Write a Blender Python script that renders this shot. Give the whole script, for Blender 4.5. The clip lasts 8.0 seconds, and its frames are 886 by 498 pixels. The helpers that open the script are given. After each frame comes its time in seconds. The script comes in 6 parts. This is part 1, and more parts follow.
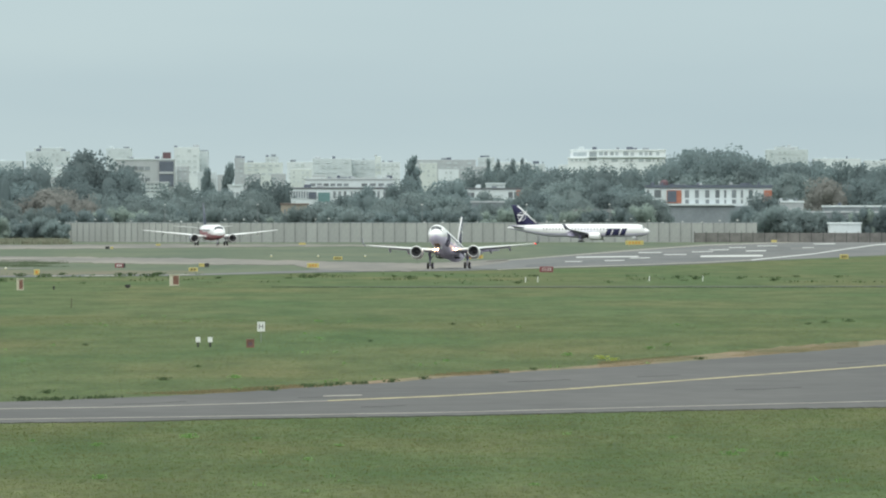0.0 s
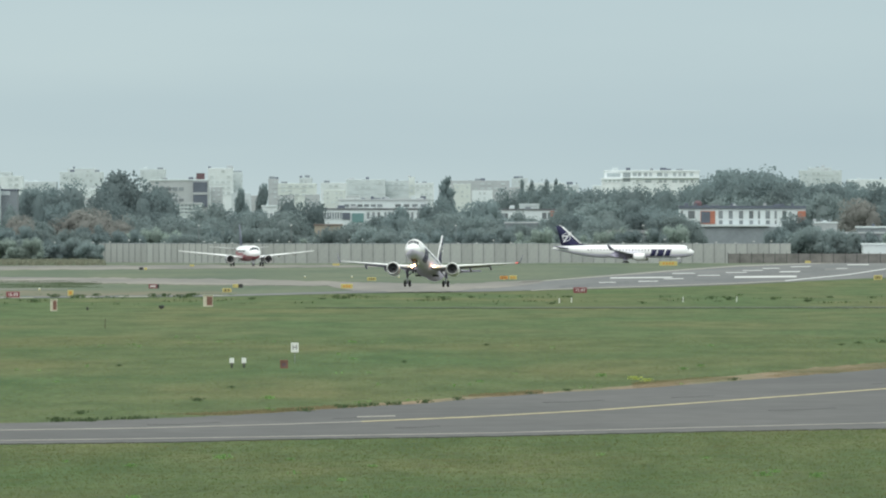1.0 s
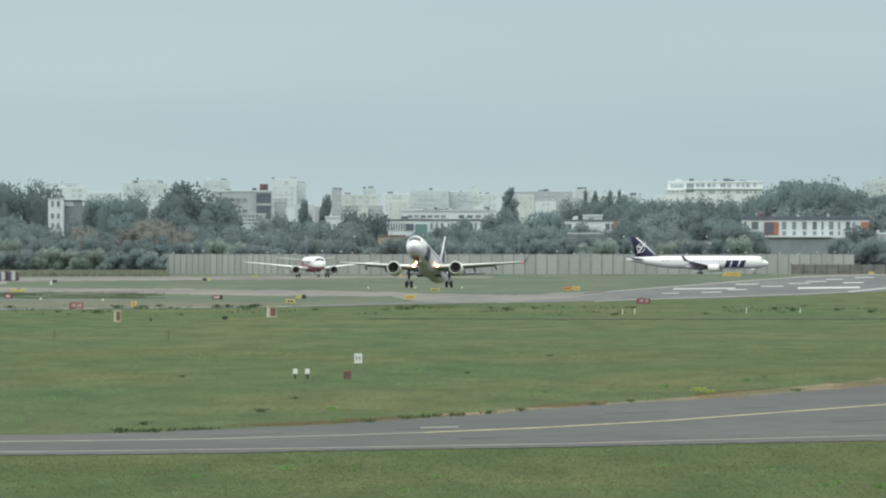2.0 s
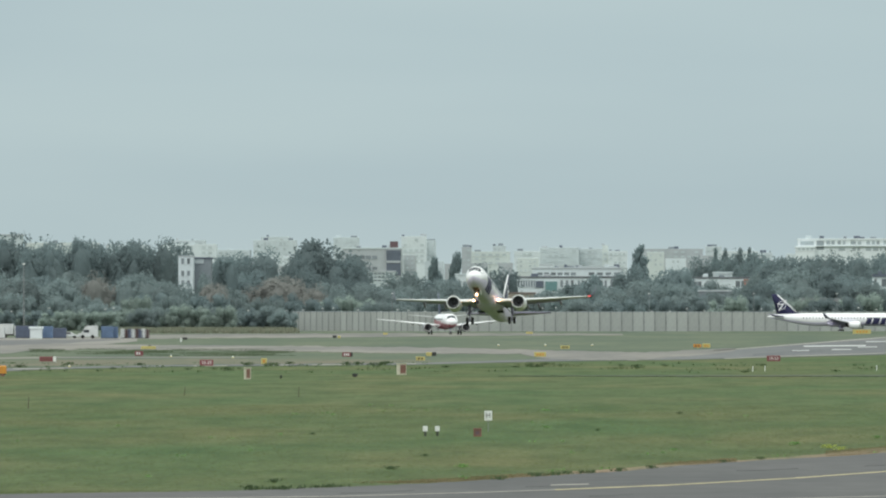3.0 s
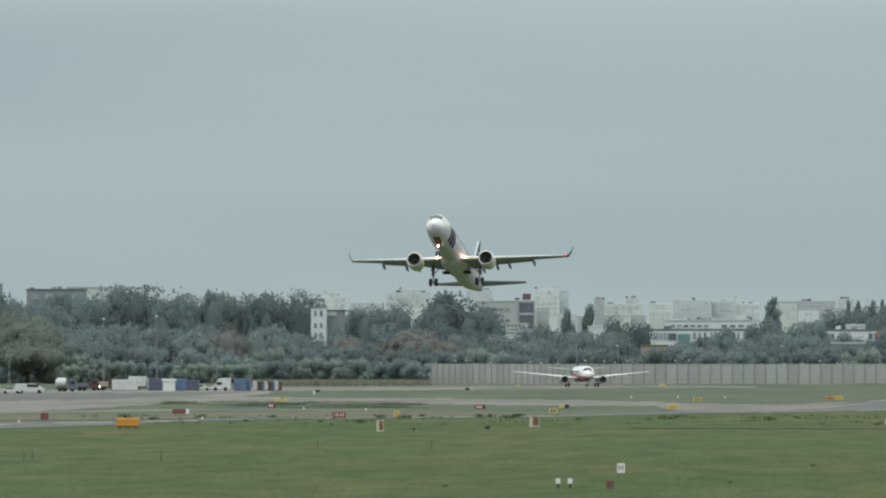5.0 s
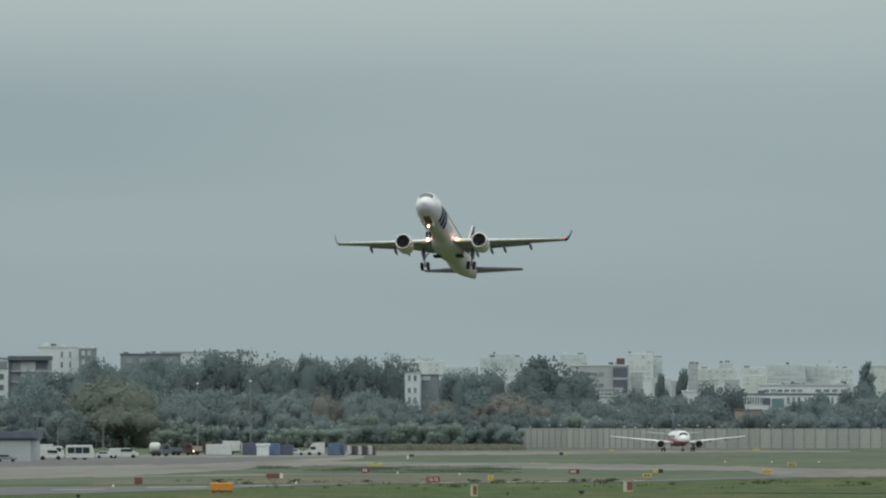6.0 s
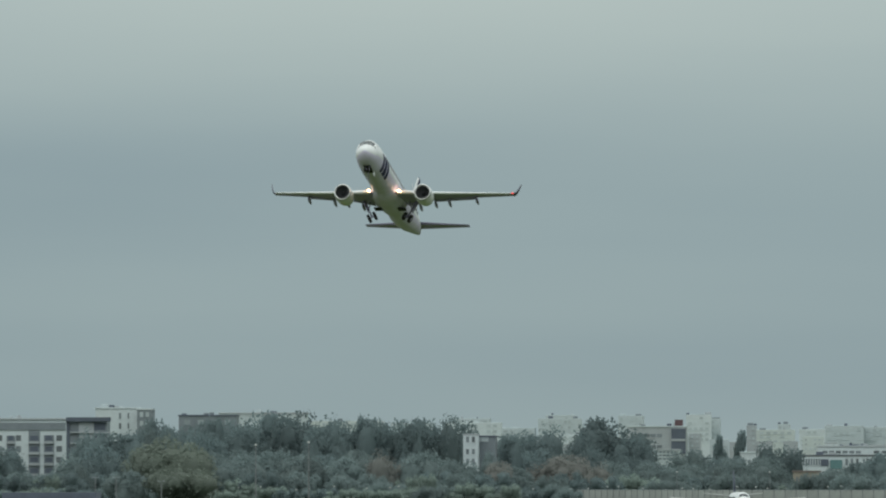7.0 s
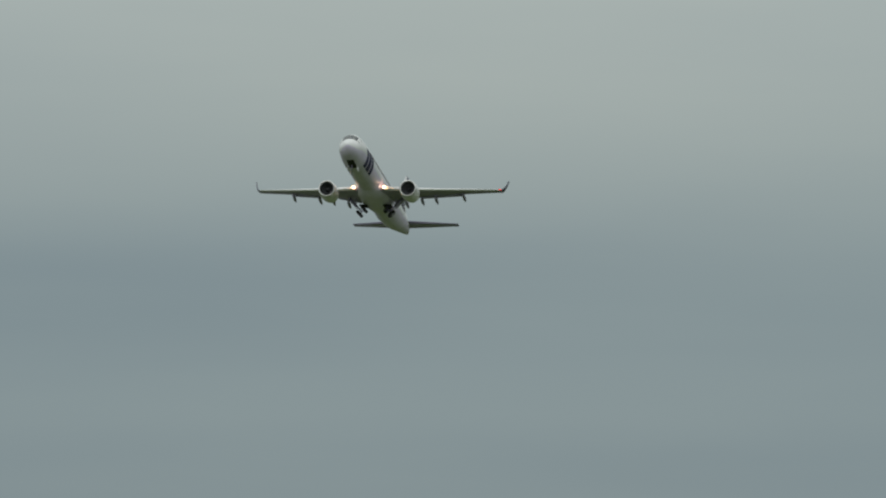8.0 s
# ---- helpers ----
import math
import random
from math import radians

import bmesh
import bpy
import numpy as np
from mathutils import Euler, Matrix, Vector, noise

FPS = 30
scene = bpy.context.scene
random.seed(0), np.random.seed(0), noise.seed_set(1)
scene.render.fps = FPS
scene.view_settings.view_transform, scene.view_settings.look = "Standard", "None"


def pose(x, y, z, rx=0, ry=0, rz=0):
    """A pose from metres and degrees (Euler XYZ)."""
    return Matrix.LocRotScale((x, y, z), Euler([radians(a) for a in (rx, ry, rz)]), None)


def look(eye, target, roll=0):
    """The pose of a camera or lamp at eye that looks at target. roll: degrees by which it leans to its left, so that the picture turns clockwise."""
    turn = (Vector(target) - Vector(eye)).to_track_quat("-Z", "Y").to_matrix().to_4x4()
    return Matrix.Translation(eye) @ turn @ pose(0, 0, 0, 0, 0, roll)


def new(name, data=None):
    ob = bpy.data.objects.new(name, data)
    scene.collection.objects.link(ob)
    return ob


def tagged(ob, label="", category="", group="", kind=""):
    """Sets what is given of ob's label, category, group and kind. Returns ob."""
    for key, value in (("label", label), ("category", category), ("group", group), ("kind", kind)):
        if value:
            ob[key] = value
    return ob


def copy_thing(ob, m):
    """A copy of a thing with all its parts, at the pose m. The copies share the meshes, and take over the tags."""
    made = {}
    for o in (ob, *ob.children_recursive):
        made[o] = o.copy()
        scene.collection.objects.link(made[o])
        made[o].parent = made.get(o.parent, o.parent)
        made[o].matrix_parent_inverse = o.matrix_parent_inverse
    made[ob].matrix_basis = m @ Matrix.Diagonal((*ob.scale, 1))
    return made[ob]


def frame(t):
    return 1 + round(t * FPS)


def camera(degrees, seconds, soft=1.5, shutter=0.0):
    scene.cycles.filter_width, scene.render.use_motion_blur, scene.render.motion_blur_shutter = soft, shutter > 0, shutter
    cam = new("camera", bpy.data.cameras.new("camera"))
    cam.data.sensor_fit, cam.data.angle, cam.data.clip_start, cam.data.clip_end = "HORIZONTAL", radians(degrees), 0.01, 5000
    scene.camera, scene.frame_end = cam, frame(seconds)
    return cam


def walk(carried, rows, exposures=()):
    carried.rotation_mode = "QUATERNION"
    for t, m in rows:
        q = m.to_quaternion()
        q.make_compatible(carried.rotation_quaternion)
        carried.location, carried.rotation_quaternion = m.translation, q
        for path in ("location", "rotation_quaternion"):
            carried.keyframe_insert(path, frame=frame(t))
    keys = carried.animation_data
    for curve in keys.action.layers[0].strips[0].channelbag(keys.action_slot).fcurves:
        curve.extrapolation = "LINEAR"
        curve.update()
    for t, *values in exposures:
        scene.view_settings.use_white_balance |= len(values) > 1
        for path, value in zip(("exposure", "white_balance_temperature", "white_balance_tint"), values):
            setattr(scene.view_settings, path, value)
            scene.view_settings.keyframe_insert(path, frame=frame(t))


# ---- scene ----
# An airfield seen through a long lens from a terrace about ten metres up.
cam = camera(4.726, 8.0, soft=2.1)

# seconds, yaw to the left, pitch up
CAM_ROWS = [
    (0, 0.0000, -0.2232), (0.5, 0.1478, -0.1861), (1, 0.1800, -0.1122), (1.2, 0.2262, -0.0663),
    (2.3, 0.6996, -0.0437), (2.5, 0.8504, 0.0467), (3, 1.2123, 0.2518), (3.5, 1.3736, 0.3016),
    (4, 1.4927, 0.3664), (4.2, 1.5289, 0.4161), (5.3, 2.1139, 0.6031), (5.5, 2.2315, 0.6785),
    (6, 2.4215, 0.8760), (6.5, 2.5874, 0.9997), (7, 2.7321, 1.2032), (7.3, 2.8316, 1.3480),
    (7.5, 2.9522, 1.4595), (7.7, 3.0548, 1.5862), (8, 3.2297, 1.7792)]
EYE_H = 9.9
walk(cam, [(t, pose(0, 0, EYE_H, 90 + p, 0, y)) for t, y, p in CAM_ROWS],
     exposures=[(0, 0.02, 6500, 10), (2.5, -0.1, 6500, 10), (4.2, -0.27, 6500, 10), (5.5, -0.53, 6500, 10), (6.0, -0.66, 6500, 10), (6.5, -0.70, 6380, 7), (7.1, -0.78, 6380, 7), (7.5, -0.97, 6430, 9), (8.0, -1.1, 6480, 10)])

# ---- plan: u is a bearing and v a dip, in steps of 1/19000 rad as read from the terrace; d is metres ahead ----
STEP = 19000.0
HORIZON = 367.0


def gx(u, d):
    return (u - 784.0) / STEP * d


def gz(v, d):
    return EYE_H - (v - HORIZON) / STEP * d


def gd(v):
    return EYE_H * STEP / (v - HORIZON)


# ---- world and light: an overcast day ----
def make_world():
    world = bpy.data.worlds.new("overcast_sky")
    scene.world = world
    world.use_nodes = True
    nt = world.node_tree
    nt.nodes.clear()
    N, L = nt.nodes.new, nt.links.new
    out = N("ShaderNodeOutputWorld")
    bg = N("ShaderNodeBackground")
    bg.inputs["Strength"].default_value = 1.0
    L(bg.outputs[0], out.inputs[0])
    co = N("ShaderNodeTexCoord")
    sep = N("ShaderNodeSeparateXYZ")
    L(co.outputs["Generated"], sep.inputs[0])
    # overcast sky: three times brighter overhead than at the horizon
    ramp = N("ShaderNodeMapRange")
    ramp.inputs["From Min"].default_value, ramp.inputs["From Max"].default_value = 0.06, 0.9
    ramp.inputs["To Min"].default_value, ramp.inputs["To Max"].default_value = 0.0, 1.0
    L(sep.outputs["Z"], ramp.inputs["Value"])
    grad = N("ShaderNodeMix")
    grad.data_type = "RGBA"
    grad.inputs[6].default_value = (0.414, 0.540, 0.592, 1)
    grad.inputs[7].default_value = (1.02, 1.27, 1.34, 1)
    L(ramp.outputs[0], grad.inputs[0])
    # pale haze on the lowest degree
    haze = N("ShaderNodeMapRange")
    haze.inputs["From Min"].default_value, haze.inputs["From Max"].default_value = 0.0, 0.02
    haze.inputs["To Min"].default_value, haze.inputs["To Max"].default_value = 1.0, 0.0
    L(sep.outputs["Z"], haze.inputs["Value"])
    low = N("ShaderNodeMix")
    low.data_type = "RGBA"
    low.inputs[7].default_value = (0.455, 0.575, 0.605, 1)
    L(haze.outputs[0], low.inputs[0])
    L(grad.outputs[2], low.inputs[6])
    # the cloud base thins a few degrees up
    up = N("ShaderNodeMapRange")
    up.interpolation_type = "SMOOTHSTEP"
    up.inputs["From Min"].default_value, up.inputs["From Max"].default_value = 0.024, 0.060
    L(sep.outputs["Z"], up.inputs["Value"])
    thin = N("ShaderNodeMix")
    thin.data_type, thin.blend_type = "RGBA", "MULTIPLY"
    thin.inputs[7].default_value = (1.90, 1.65, 1.46, 1)
    L(up.outputs[0], thin.inputs[0])
    L(low.outputs[2], thin.inputs[6])
    # layered cloud
    mp = N("ShaderNodeMapping")
    mp.inputs["Scale"].default_value = (9.0, 9.0, 62.0)
    mp.inputs["Location"].default_value = (3.1, 0.4, 1.37)
    L(co.outputs["Generated"], mp.inputs["Vector"])
    nz = N("ShaderNodeTexNoise")
    nz.inputs["Scale"].default_value, nz.inputs["Detail"].default_value = 1.0, 4.0
    nz.inputs["Roughness"].default_value = 0.42
    L(mp.outputs[0], nz.inputs["Vector"])
    cl = N("ShaderNodeValToRGB")
    cl.color_ramp.elements[0].position, cl.color_ramp.elements[1].position = 0.3, 0.7
    cl.color_ramp.elements[0].color = (0.90, 0.915, 0.935, 1)
    cl.color_ramp.elements[1].color = (1.085, 1.06, 1.03, 1)
    L(nz.outputs[0], cl.inputs[0])
    mul = N("ShaderNodeMix")
    mul.data_type, mul.blend_type = "RGBA", "MULTIPLY"
    mul.inputs[0].default_value = 1.0
    L(thin.outputs[2], mul.inputs[6])
    L(cl.outputs[0], mul.inputs[7])
    # a little clear-sky colour through the cloud
    sky = N("ShaderNodeTexSky")
    sky.sky_type, sky.sun_disc = "NISHITA", False
    sky.sun_elevation, sky.sun_rotation = radians(38), radians(200)
    add = N("ShaderNodeMix")
    add.data_type, add.blend_type = "RGBA", "ADD"
    add.inputs[0].default_value = 0.012
    L(mul.outputs[2], add.inputs[6])
    L(sky.outputs[0], add.inputs[7])
    L(add.outputs[2], bg.inputs[0])


make_world()
sun = new("sun", bpy.data.lights.new("sun", "SUN"))
sun.data.energy, sun.data.angle, sun.data.color = 0.55, radians(25), (1.0, 0.97, 0.92)
sun.matrix_world = look((0, 0, 0), (0.27, 0.74, -0.62))


# ---- materials ----
def mat(name, base, rough=0.7, metal=0.0, var=0.15, scale=1.0, second=None, stretch=(1, 1, 1), bump=0.0, fine=0.0, per_object=0.0, island=0.0, coat=0.0):
    """A principled surface with noise at two scales; scale is in patches per metre."""
    m = bpy.data.materials.new(name)
    m.use_nodes = True
    nt = m.node_tree
    N, L = nt.nodes.new, nt.links.new
    bs = nt.nodes["Principled BSDF"]
    bs.inputs["Roughness"].default_value = rough
    bs.inputs["Metallic"].default_value = metal
    bs.inputs["Coat Weight"].default_value = coat
    co = N("ShaderNodeTexCoord")
    mp = N("ShaderNodeMapping")
    mp.inputs["Scale"].default_value = stretch
    L(co.outputs["Object"], mp.inputs["Vector"])
    n1, n2 = N("ShaderNodeTexNoise"), N("ShaderNodeTexNoise")
    n1.inputs["Scale"].default_value, n1.inputs["Detail"].default_value = scale, 5.0
    n2.inputs["Scale"].default_value, n2.inputs["Detail"].default_value = scale * 9.0, 3.0
    L(mp.outputs[0], n1.inputs["Vector"])
    L(mp.outputs[0], n2.inputs["Vector"])
    other = second if second else tuple(c * (1 - 2 * var) for c in base)
    r1 = N("ShaderNodeValToRGB")
    r1.color_ramp.elements[0].position, r1.color_ramp.elements[1].position = 0.36, 0.64
    r1.color_ramp.elements[0].color, r1.color_ramp.elements[1].color = (*other, 1), (*base, 1)
    L(n1.outputs[0], r1.inputs[0])
    r2 = N("ShaderNodeMapRange")
    r2.inputs["From Min"].default_value, r2.inputs["From Max"].default_value = 0.3, 0.7
    r2.inputs["To Min"].default_value, r2.inputs["To Max"].default_value = 1 - var, 1 + var
    L(n2.outputs[0], r2.inputs["Value"])
    last = r2.outputs[0]
    for amount, node, socket in ((per_object, "ShaderNodeObjectInfo", "Random"), (island, "ShaderNodeNewGeometry", "Random Per Island")):
        if amount:
            src = N(node)
            rr = N("ShaderNodeMapRange")
            rr.inputs["To Min"].default_value, rr.inputs["To Max"].default_value = 1 - amount, 1 + amount
            L(src.outputs[socket], rr.inputs["Value"])
            mm = N("ShaderNodeMath")
            mm.operation = "MULTIPLY"
            L(last, mm.inputs[0])
            L(rr.outputs[0], mm.inputs[1])
            last = mm.outputs[0]
    hs = N("ShaderNodeHueSaturation")
    L(r1.outputs[0], hs.inputs["Color"])
    L(last, hs.inputs["Value"])
    L(hs.outputs[0], bs.inputs["Base Color"])
    if bump:
        bp = N("ShaderNodeBump")
        bp.inputs["Strength"].default_value, bp.inputs["Distance"].default_value = bump, fine or 0.02
        L(n2.outputs[0], bp.inputs["Height"])
        L(bp.outputs[0], bs.inputs["Normal"])
    return m


def leaf(name, base, second, per_object, island):
    """Leaves: some light passes through them."""
    m = mat(name, base, 0.8, var=0.12, scale=0.25, second=second, per_object=per_object, island=island)
    nt = m.node_tree
    bs, out = nt.nodes["Principled BSDF"], nt.nodes["Material Output"]
    bs.inputs["Specular IOR Level"].default_value = 0.2
    tr, mx = nt.nodes.new("ShaderNodeBsdfTranslucent"), nt.nodes.new("ShaderNodeAddShader")
    nt.links.new(bs.inputs["Base Color"].links[0].from_socket, tr.inputs["Color"])
    nt.links.new(bs.outputs[0], mx.inputs[0])
    nt.links.new(tr.outputs[0], mx.inputs[1])
    nt.links.new(mx.outputs[0], out.inputs["Surface"])
    return m


def glow(name, color, strength):
    m = bpy.data.materials.new(name)
    m.use_nodes = True
    bs = m.node_tree.nodes["Principled BSDF"]
    bs.inputs["Base Color"].default_value = (*color, 1)
    bs.inputs["Emission Color"].default_value = (*color, 1)
    bs.inputs["Emission Strength"].default_value = strength
    return m


def grass_material():
    m = bpy.data.materials.new("mown_grass")
    m.use_nodes = True
    nt = m.node_tree
    N, L = nt.nodes.new, nt.links.new
    bs = nt.nodes["Principled BSDF"]
    bs.inputs["Roughness"].default_value = 0.9
    bs.inputs["Specular IOR Level"].default_value = 0.13
    co = N("ShaderNodeTexCoord")
    cols = []
    for scale, stretch, detail in ((0.030, (1.5, 0.35, 1), 5), (0.20, (1.2, 0.18, 1), 5), (1.6, (1, 0.2, 1), 4)):
        mp = N("ShaderNodeMapping")
        mp.inputs["Scale"].default_value = stretch
        L(co.outputs["Object"], mp.inputs["Vector"])
        nz = N("ShaderNodeTexNoise")
        nz.inputs["Scale"].default_value, nz.inputs["Detail"].default_value = scale, detail
        L(mp.outputs[0], nz.inputs["Vector"])
        cols.append(nz.outputs[0])
    r = N("ShaderNodeValToRGB")
    e = r.color_ramp.elements
    e[0].position, e[0].color = 0.34, (0.046, 0.083, 0.027, 1)
    e[1].position, e[1].color = 0.72, (0.092, 0.094, 0.037, 1)
    mid = e.new(0.5)
    mid.color = (0.061, 0.085, 0.031, 1)
    L(cols[0], r.inputs[0])
    r2 = N("ShaderNodeValToRGB")
    e = r2.color_ramp.elements
    e[0].position, e[0].color = 0.34, (0.70, 0.80, 0.64, 1)
    e[1].position, e[1].color = 0.66, (1.25, 1.16, 1.20, 1)
    L(cols[1], r2.inputs[0])
    mx = N("ShaderNodeMix")
    mx.data_type, mx.blend_type = "RGBA", "MULTIPLY"
    mx.inputs[0].default_value = 1.0
    L(r.outputs[0], mx.inputs[6])
    L(r2.outputs[0], mx.inputs[7])
    r3 = N("ShaderNodeMapRange")
    r3.inputs["From Min"].default_value, r3.inputs["From Max"].default_value = 0.3, 0.7
    r3.inputs["To Min"].default_value, r3.inputs["To Max"].default_value = 0.74, 1.24
    L(cols[2], r3.inputs["Value"])
    hs = N("ShaderNodeHueSaturation")
    L(mx.outputs[2], hs.inputs["Color"])
    L(r3.outputs[0], hs.inputs["Value"])
    L(hs.outputs[0], bs.inputs["Base Color"])
    return m


GRASS = grass_material()
# far grass: its greyed green stands in for distance haze
HAZED_GRASS = mat("haze_greyed_grass", (0.068, 0.086, 0.046), 0.95, var=0.16, scale=0.05, second=(0.037, 0.061, 0.032), stretch=(1.0, 0.12, 1))
BLADE = leaf("grass_blades", (0.044, 0.066, 0.019), (0.066, 0.064, 0.024), 0.0, 0.22)
WEED = leaf("weeds", (0.093, 0.161, 0.053), (0.068, 0.124, 0.043), 0.15, 0.25)
ROUGH = leaf("rough_grass", (0.034, 0.056, 0.026), (0.036, 0.050, 0.024), 0.15, 0.2)
DRY = mat("dry_grass", (0.215, 0.165, 0.095), 0.9, var=0.2, scale=0.12, second=(0.140, 0.125, 0.060), island=0.25)
ASPHALT = mat("asphalt", (0.064, 0.061, 0.063), 0.93, var=0.18, scale=0.10, second=(0.045, 0.044, 0.047), stretch=(0.5, 0.25, 1))
RUNWAY = mat("runway_asphalt", (0.112, 0.114, 0.117), 0.92, var=0.14, scale=0.03, second=(0.072, 0.076, 0.082), stretch=(1.2, 0.12, 1))
CONCRETE = mat("worn_concrete_paving", (0.180, 0.164, 0.148), 0.92, var=0.14, scale=0.05, second=(0.110, 0.106, 0.100), stretch=(1, 0.12, 1))
APRON = mat("stained_apron_paving", (0.190, 0.175, 0.160), 0.92, var=0.14, scale=0.022, second=(0.128, 0.123, 0.118), stretch=(0.8, 0.12, 1))
PAINT_W = mat("white_marking_paint", (0.52, 0.53, 0.53), 0.8, var=0.12, scale=0.4)
PAINT_Y = mat("yellow_marking_paint", (0.42, 0.36, 0.20), 0.85, var=0.22, scale=0.4)
PAINT_F = mat("faded_marking_paint", (0.33, 0.31, 0.27), 0.85, var=0.15, scale=0.4)
WALLC = mat("wall_concrete", (0.37, 0.385, 0.375), 0.9, var=0.07, scale=0.35, second=(0.31, 0.325, 0.32), per_object=0.09, stretch=(1, 1, 0.4))
WALLP = mat("wall_post_concrete", (0.24, 0.25, 0.255), 0.9, var=0.1, scale=0.5)
WHITE = mat("white_aircraft_paint", (0.81, 0.805, 0.83), 0.28, var=0.03, scale=0.4, second=(0.76, 0.755, 0.785), coat=0.3)
# violet in this grey stands in for haze and offsets green ground bounce
GREYP = mat("haze_tinted_grey_paint", (0.35, 0.31, 0.48), 0.38, var=0.05, scale=0.6)
REDP = mat("red_aircraft_paint", (0.36, 0.11, 0.14), 0.35, var=0.06, scale=0.4)
# belly paint, violet-tinted likewise against the green light off the grass
BELLY = mat("haze_tinted_belly_paint", (0.73, 0.675, 0.86), 0.45, var=0.05, scale=0.5)
WINGLET = mat("dark_grey_winglet_paint", (0.11, 0.11, 0.16), 0.45, var=0.06, scale=0.8)
NAVY = mat("navy_aircraft_paint", (0.026, 0.026, 0.088), 0.75, var=0.08, scale=0.8)
METAL = mat("bare_polished_metal", (0.62, 0.62, 0.62), 0.3, metal=0.9, var=0.05, scale=1.0)
DARKM = mat("dark_metal", (0.05, 0.052, 0.057), 0.5, metal=0.5, var=0.15, scale=2.0)
# black that stands in for the shade inside the wheel bays
BLACK = mat("black_bay_shade", (0.012, 0.012, 0.014), 0.7, var=0.1, scale=2.0)
DUCT = mat("grey_inlet_duct", (0.10, 0.104, 0.115), 0.6, var=0.08, scale=2.0)
FANM = mat("titanium_fan_blade", (0.10, 0.104, 0.115), 0.45, metal=0.3, var=0.1, scale=2.0)
SLATM = mat("bright_leading_edge", (0.86, 0.86, 0.88), 0.45, metal=0.25, var=0.04, scale=1.0)
RUBBER = mat("tyre_rubber", (0.022, 0.022, 0.024), 0.85, var=0.15, scale=3.0)
GLASSD = mat("dark_window_glass", (0.03, 0.035, 0.045), 0.3, var=0.1, scale=1.0)
GLASSD.node_tree.nodes["Principled BSDF"].inputs["Specular IOR Level"].default_value = 0.25
COCKPIT = mat("cockpit_glass", (0.045, 0.055, 0.07), 0.08, var=0.05, scale=1.0, coat=0.6)
LAMP = glow("landing_light", (1.0, 0.58, 0.28), 24.0)
LAMP_R = glow("red_navigation_light", (1.0, 0.05, 0.04), 1.6)
LAMP_W = glow("headlight", (1.0, 0.78, 0.5), 6.0)
BARK = mat("bark", (0.10, 0.085, 0.07), 0.95, var=0.2, scale=3.0)
# tree leaves: the blue-grey of distance haze is mixed into each colour
LEAF_A = leaf("hazed_dark_green_leaves", (0.100, 0.126, 0.131), (0.089, 0.116, 0.123), 0.18, 0.05)
LEAF_B = leaf("hazed_grey_green_leaves", (0.119, 0.146, 0.148), (0.108, 0.136, 0.140), 0.18, 0.05)
LEAF_C = leaf("hazed_autumn_leaves", (0.152, 0.144, 0.138), (0.132, 0.140, 0.136), 0.12, 0.05)
LEAF_D = leaf("hazed_light_green_leaves", (0.122, 0.138, 0.116), (0.112, 0.132, 0.118), 0.14, 0.05)
# a leaf tone lightened against shade between bushes, and for haze
LEAF_E = leaf("lightened_bush_leaves", (0.154, 0.184, 0.166), (0.136, 0.168, 0.158), 0.16, 0.05)
# render colours for the far city, paled and blued in place of haze
B_FARW = mat("hazed_white_render", (0.605, 0.66, 0.695), 0.9, var=0.04, scale=0.1)
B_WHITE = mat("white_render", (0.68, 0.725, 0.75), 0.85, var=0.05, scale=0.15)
B_PALE = mat("hazed_panel_render", (0.52, 0.575, 0.60), 0.9, var=0.05, scale=0.06, second=(0.47, 0.525, 0.555))
B_YELLOW = mat("hazed_yellow_render", (0.56, 0.61, 0.605), 0.85, var=0.05, scale=0.1)
B_GREY = mat("light_grey_cladding", (0.40, 0.43, 0.46), 0.8, var=0.05, scale=0.15)
B_MID = mat("mid_grey_cladding", (0.225, 0.255, 0.285), 0.8, var=0.08, scale=0.15)
B_DARK = mat("slate_grey_cladding", (0.11, 0.13, 0.172), 0.7, var=0.08, scale=0.3)
B_BEIGE = mat("beige_render", (0.34, 0.31, 0.26), 0.85, var=0.07, scale=0.2)
B_ORANGE = mat("orange_cladding", (0.42, 0.17, 0.12), 0.8, var=0.09, scale=0.3)
B_BRICK = mat("dull_red_cladding", (0.145, 0.092, 0.108), 0.85, var=0.08, scale=0.3)
B_TEAL = mat("teal_glass_cladding", (0.13, 0.24, 0.25), 0.4, var=0.08, scale=0.3)
WIN = mat("far_window_glass", (0.19, 0.215, 0.24), 0.35, var=0.1, scale=0.5, per_object=0.35)
# window colour lifted close to the walls, as haze washes out contrast
WINP = mat("hazed_window", (0.44, 0.495, 0.52), 0.6, var=0.05, scale=0.5, per_object=0.14)
ROOFD = mat("dark_roof_felt", (0.15, 0.16, 0.18), 0.9, var=0.12, scale=0.3)
ROOFT = mat("weathered_brown_tiles", (0.20, 0.165, 0.15), 0.9, var=0.12, scale=0.5)
SIGN_R = mat("red_sign_face", (0.20, 0.055, 0.065), 0.5, var=0.06, scale=2.0)
SIGN_Y = mat("yellow_sign_face", (0.50, 0.42, 0.15), 0.5, var=0.06, scale=2.0)
SIGN_O = mat("orange_painted_steel", (0.58, 0.25, 0.035), 0.5, var=0.08, scale=1.5)
SIGN_W = mat("white_sign_face", (0.72, 0.73, 0.72), 0.5, var=0.05, scale=2.0)
SIGN_K = mat("black_sign_face", (0.03, 0.03, 0.03), 0.6, var=0.1, scale=2.0)
CREAM = mat("cream_painted_steel", (0.55, 0.52, 0.42), 0.6, var=0.07, scale=2.0)
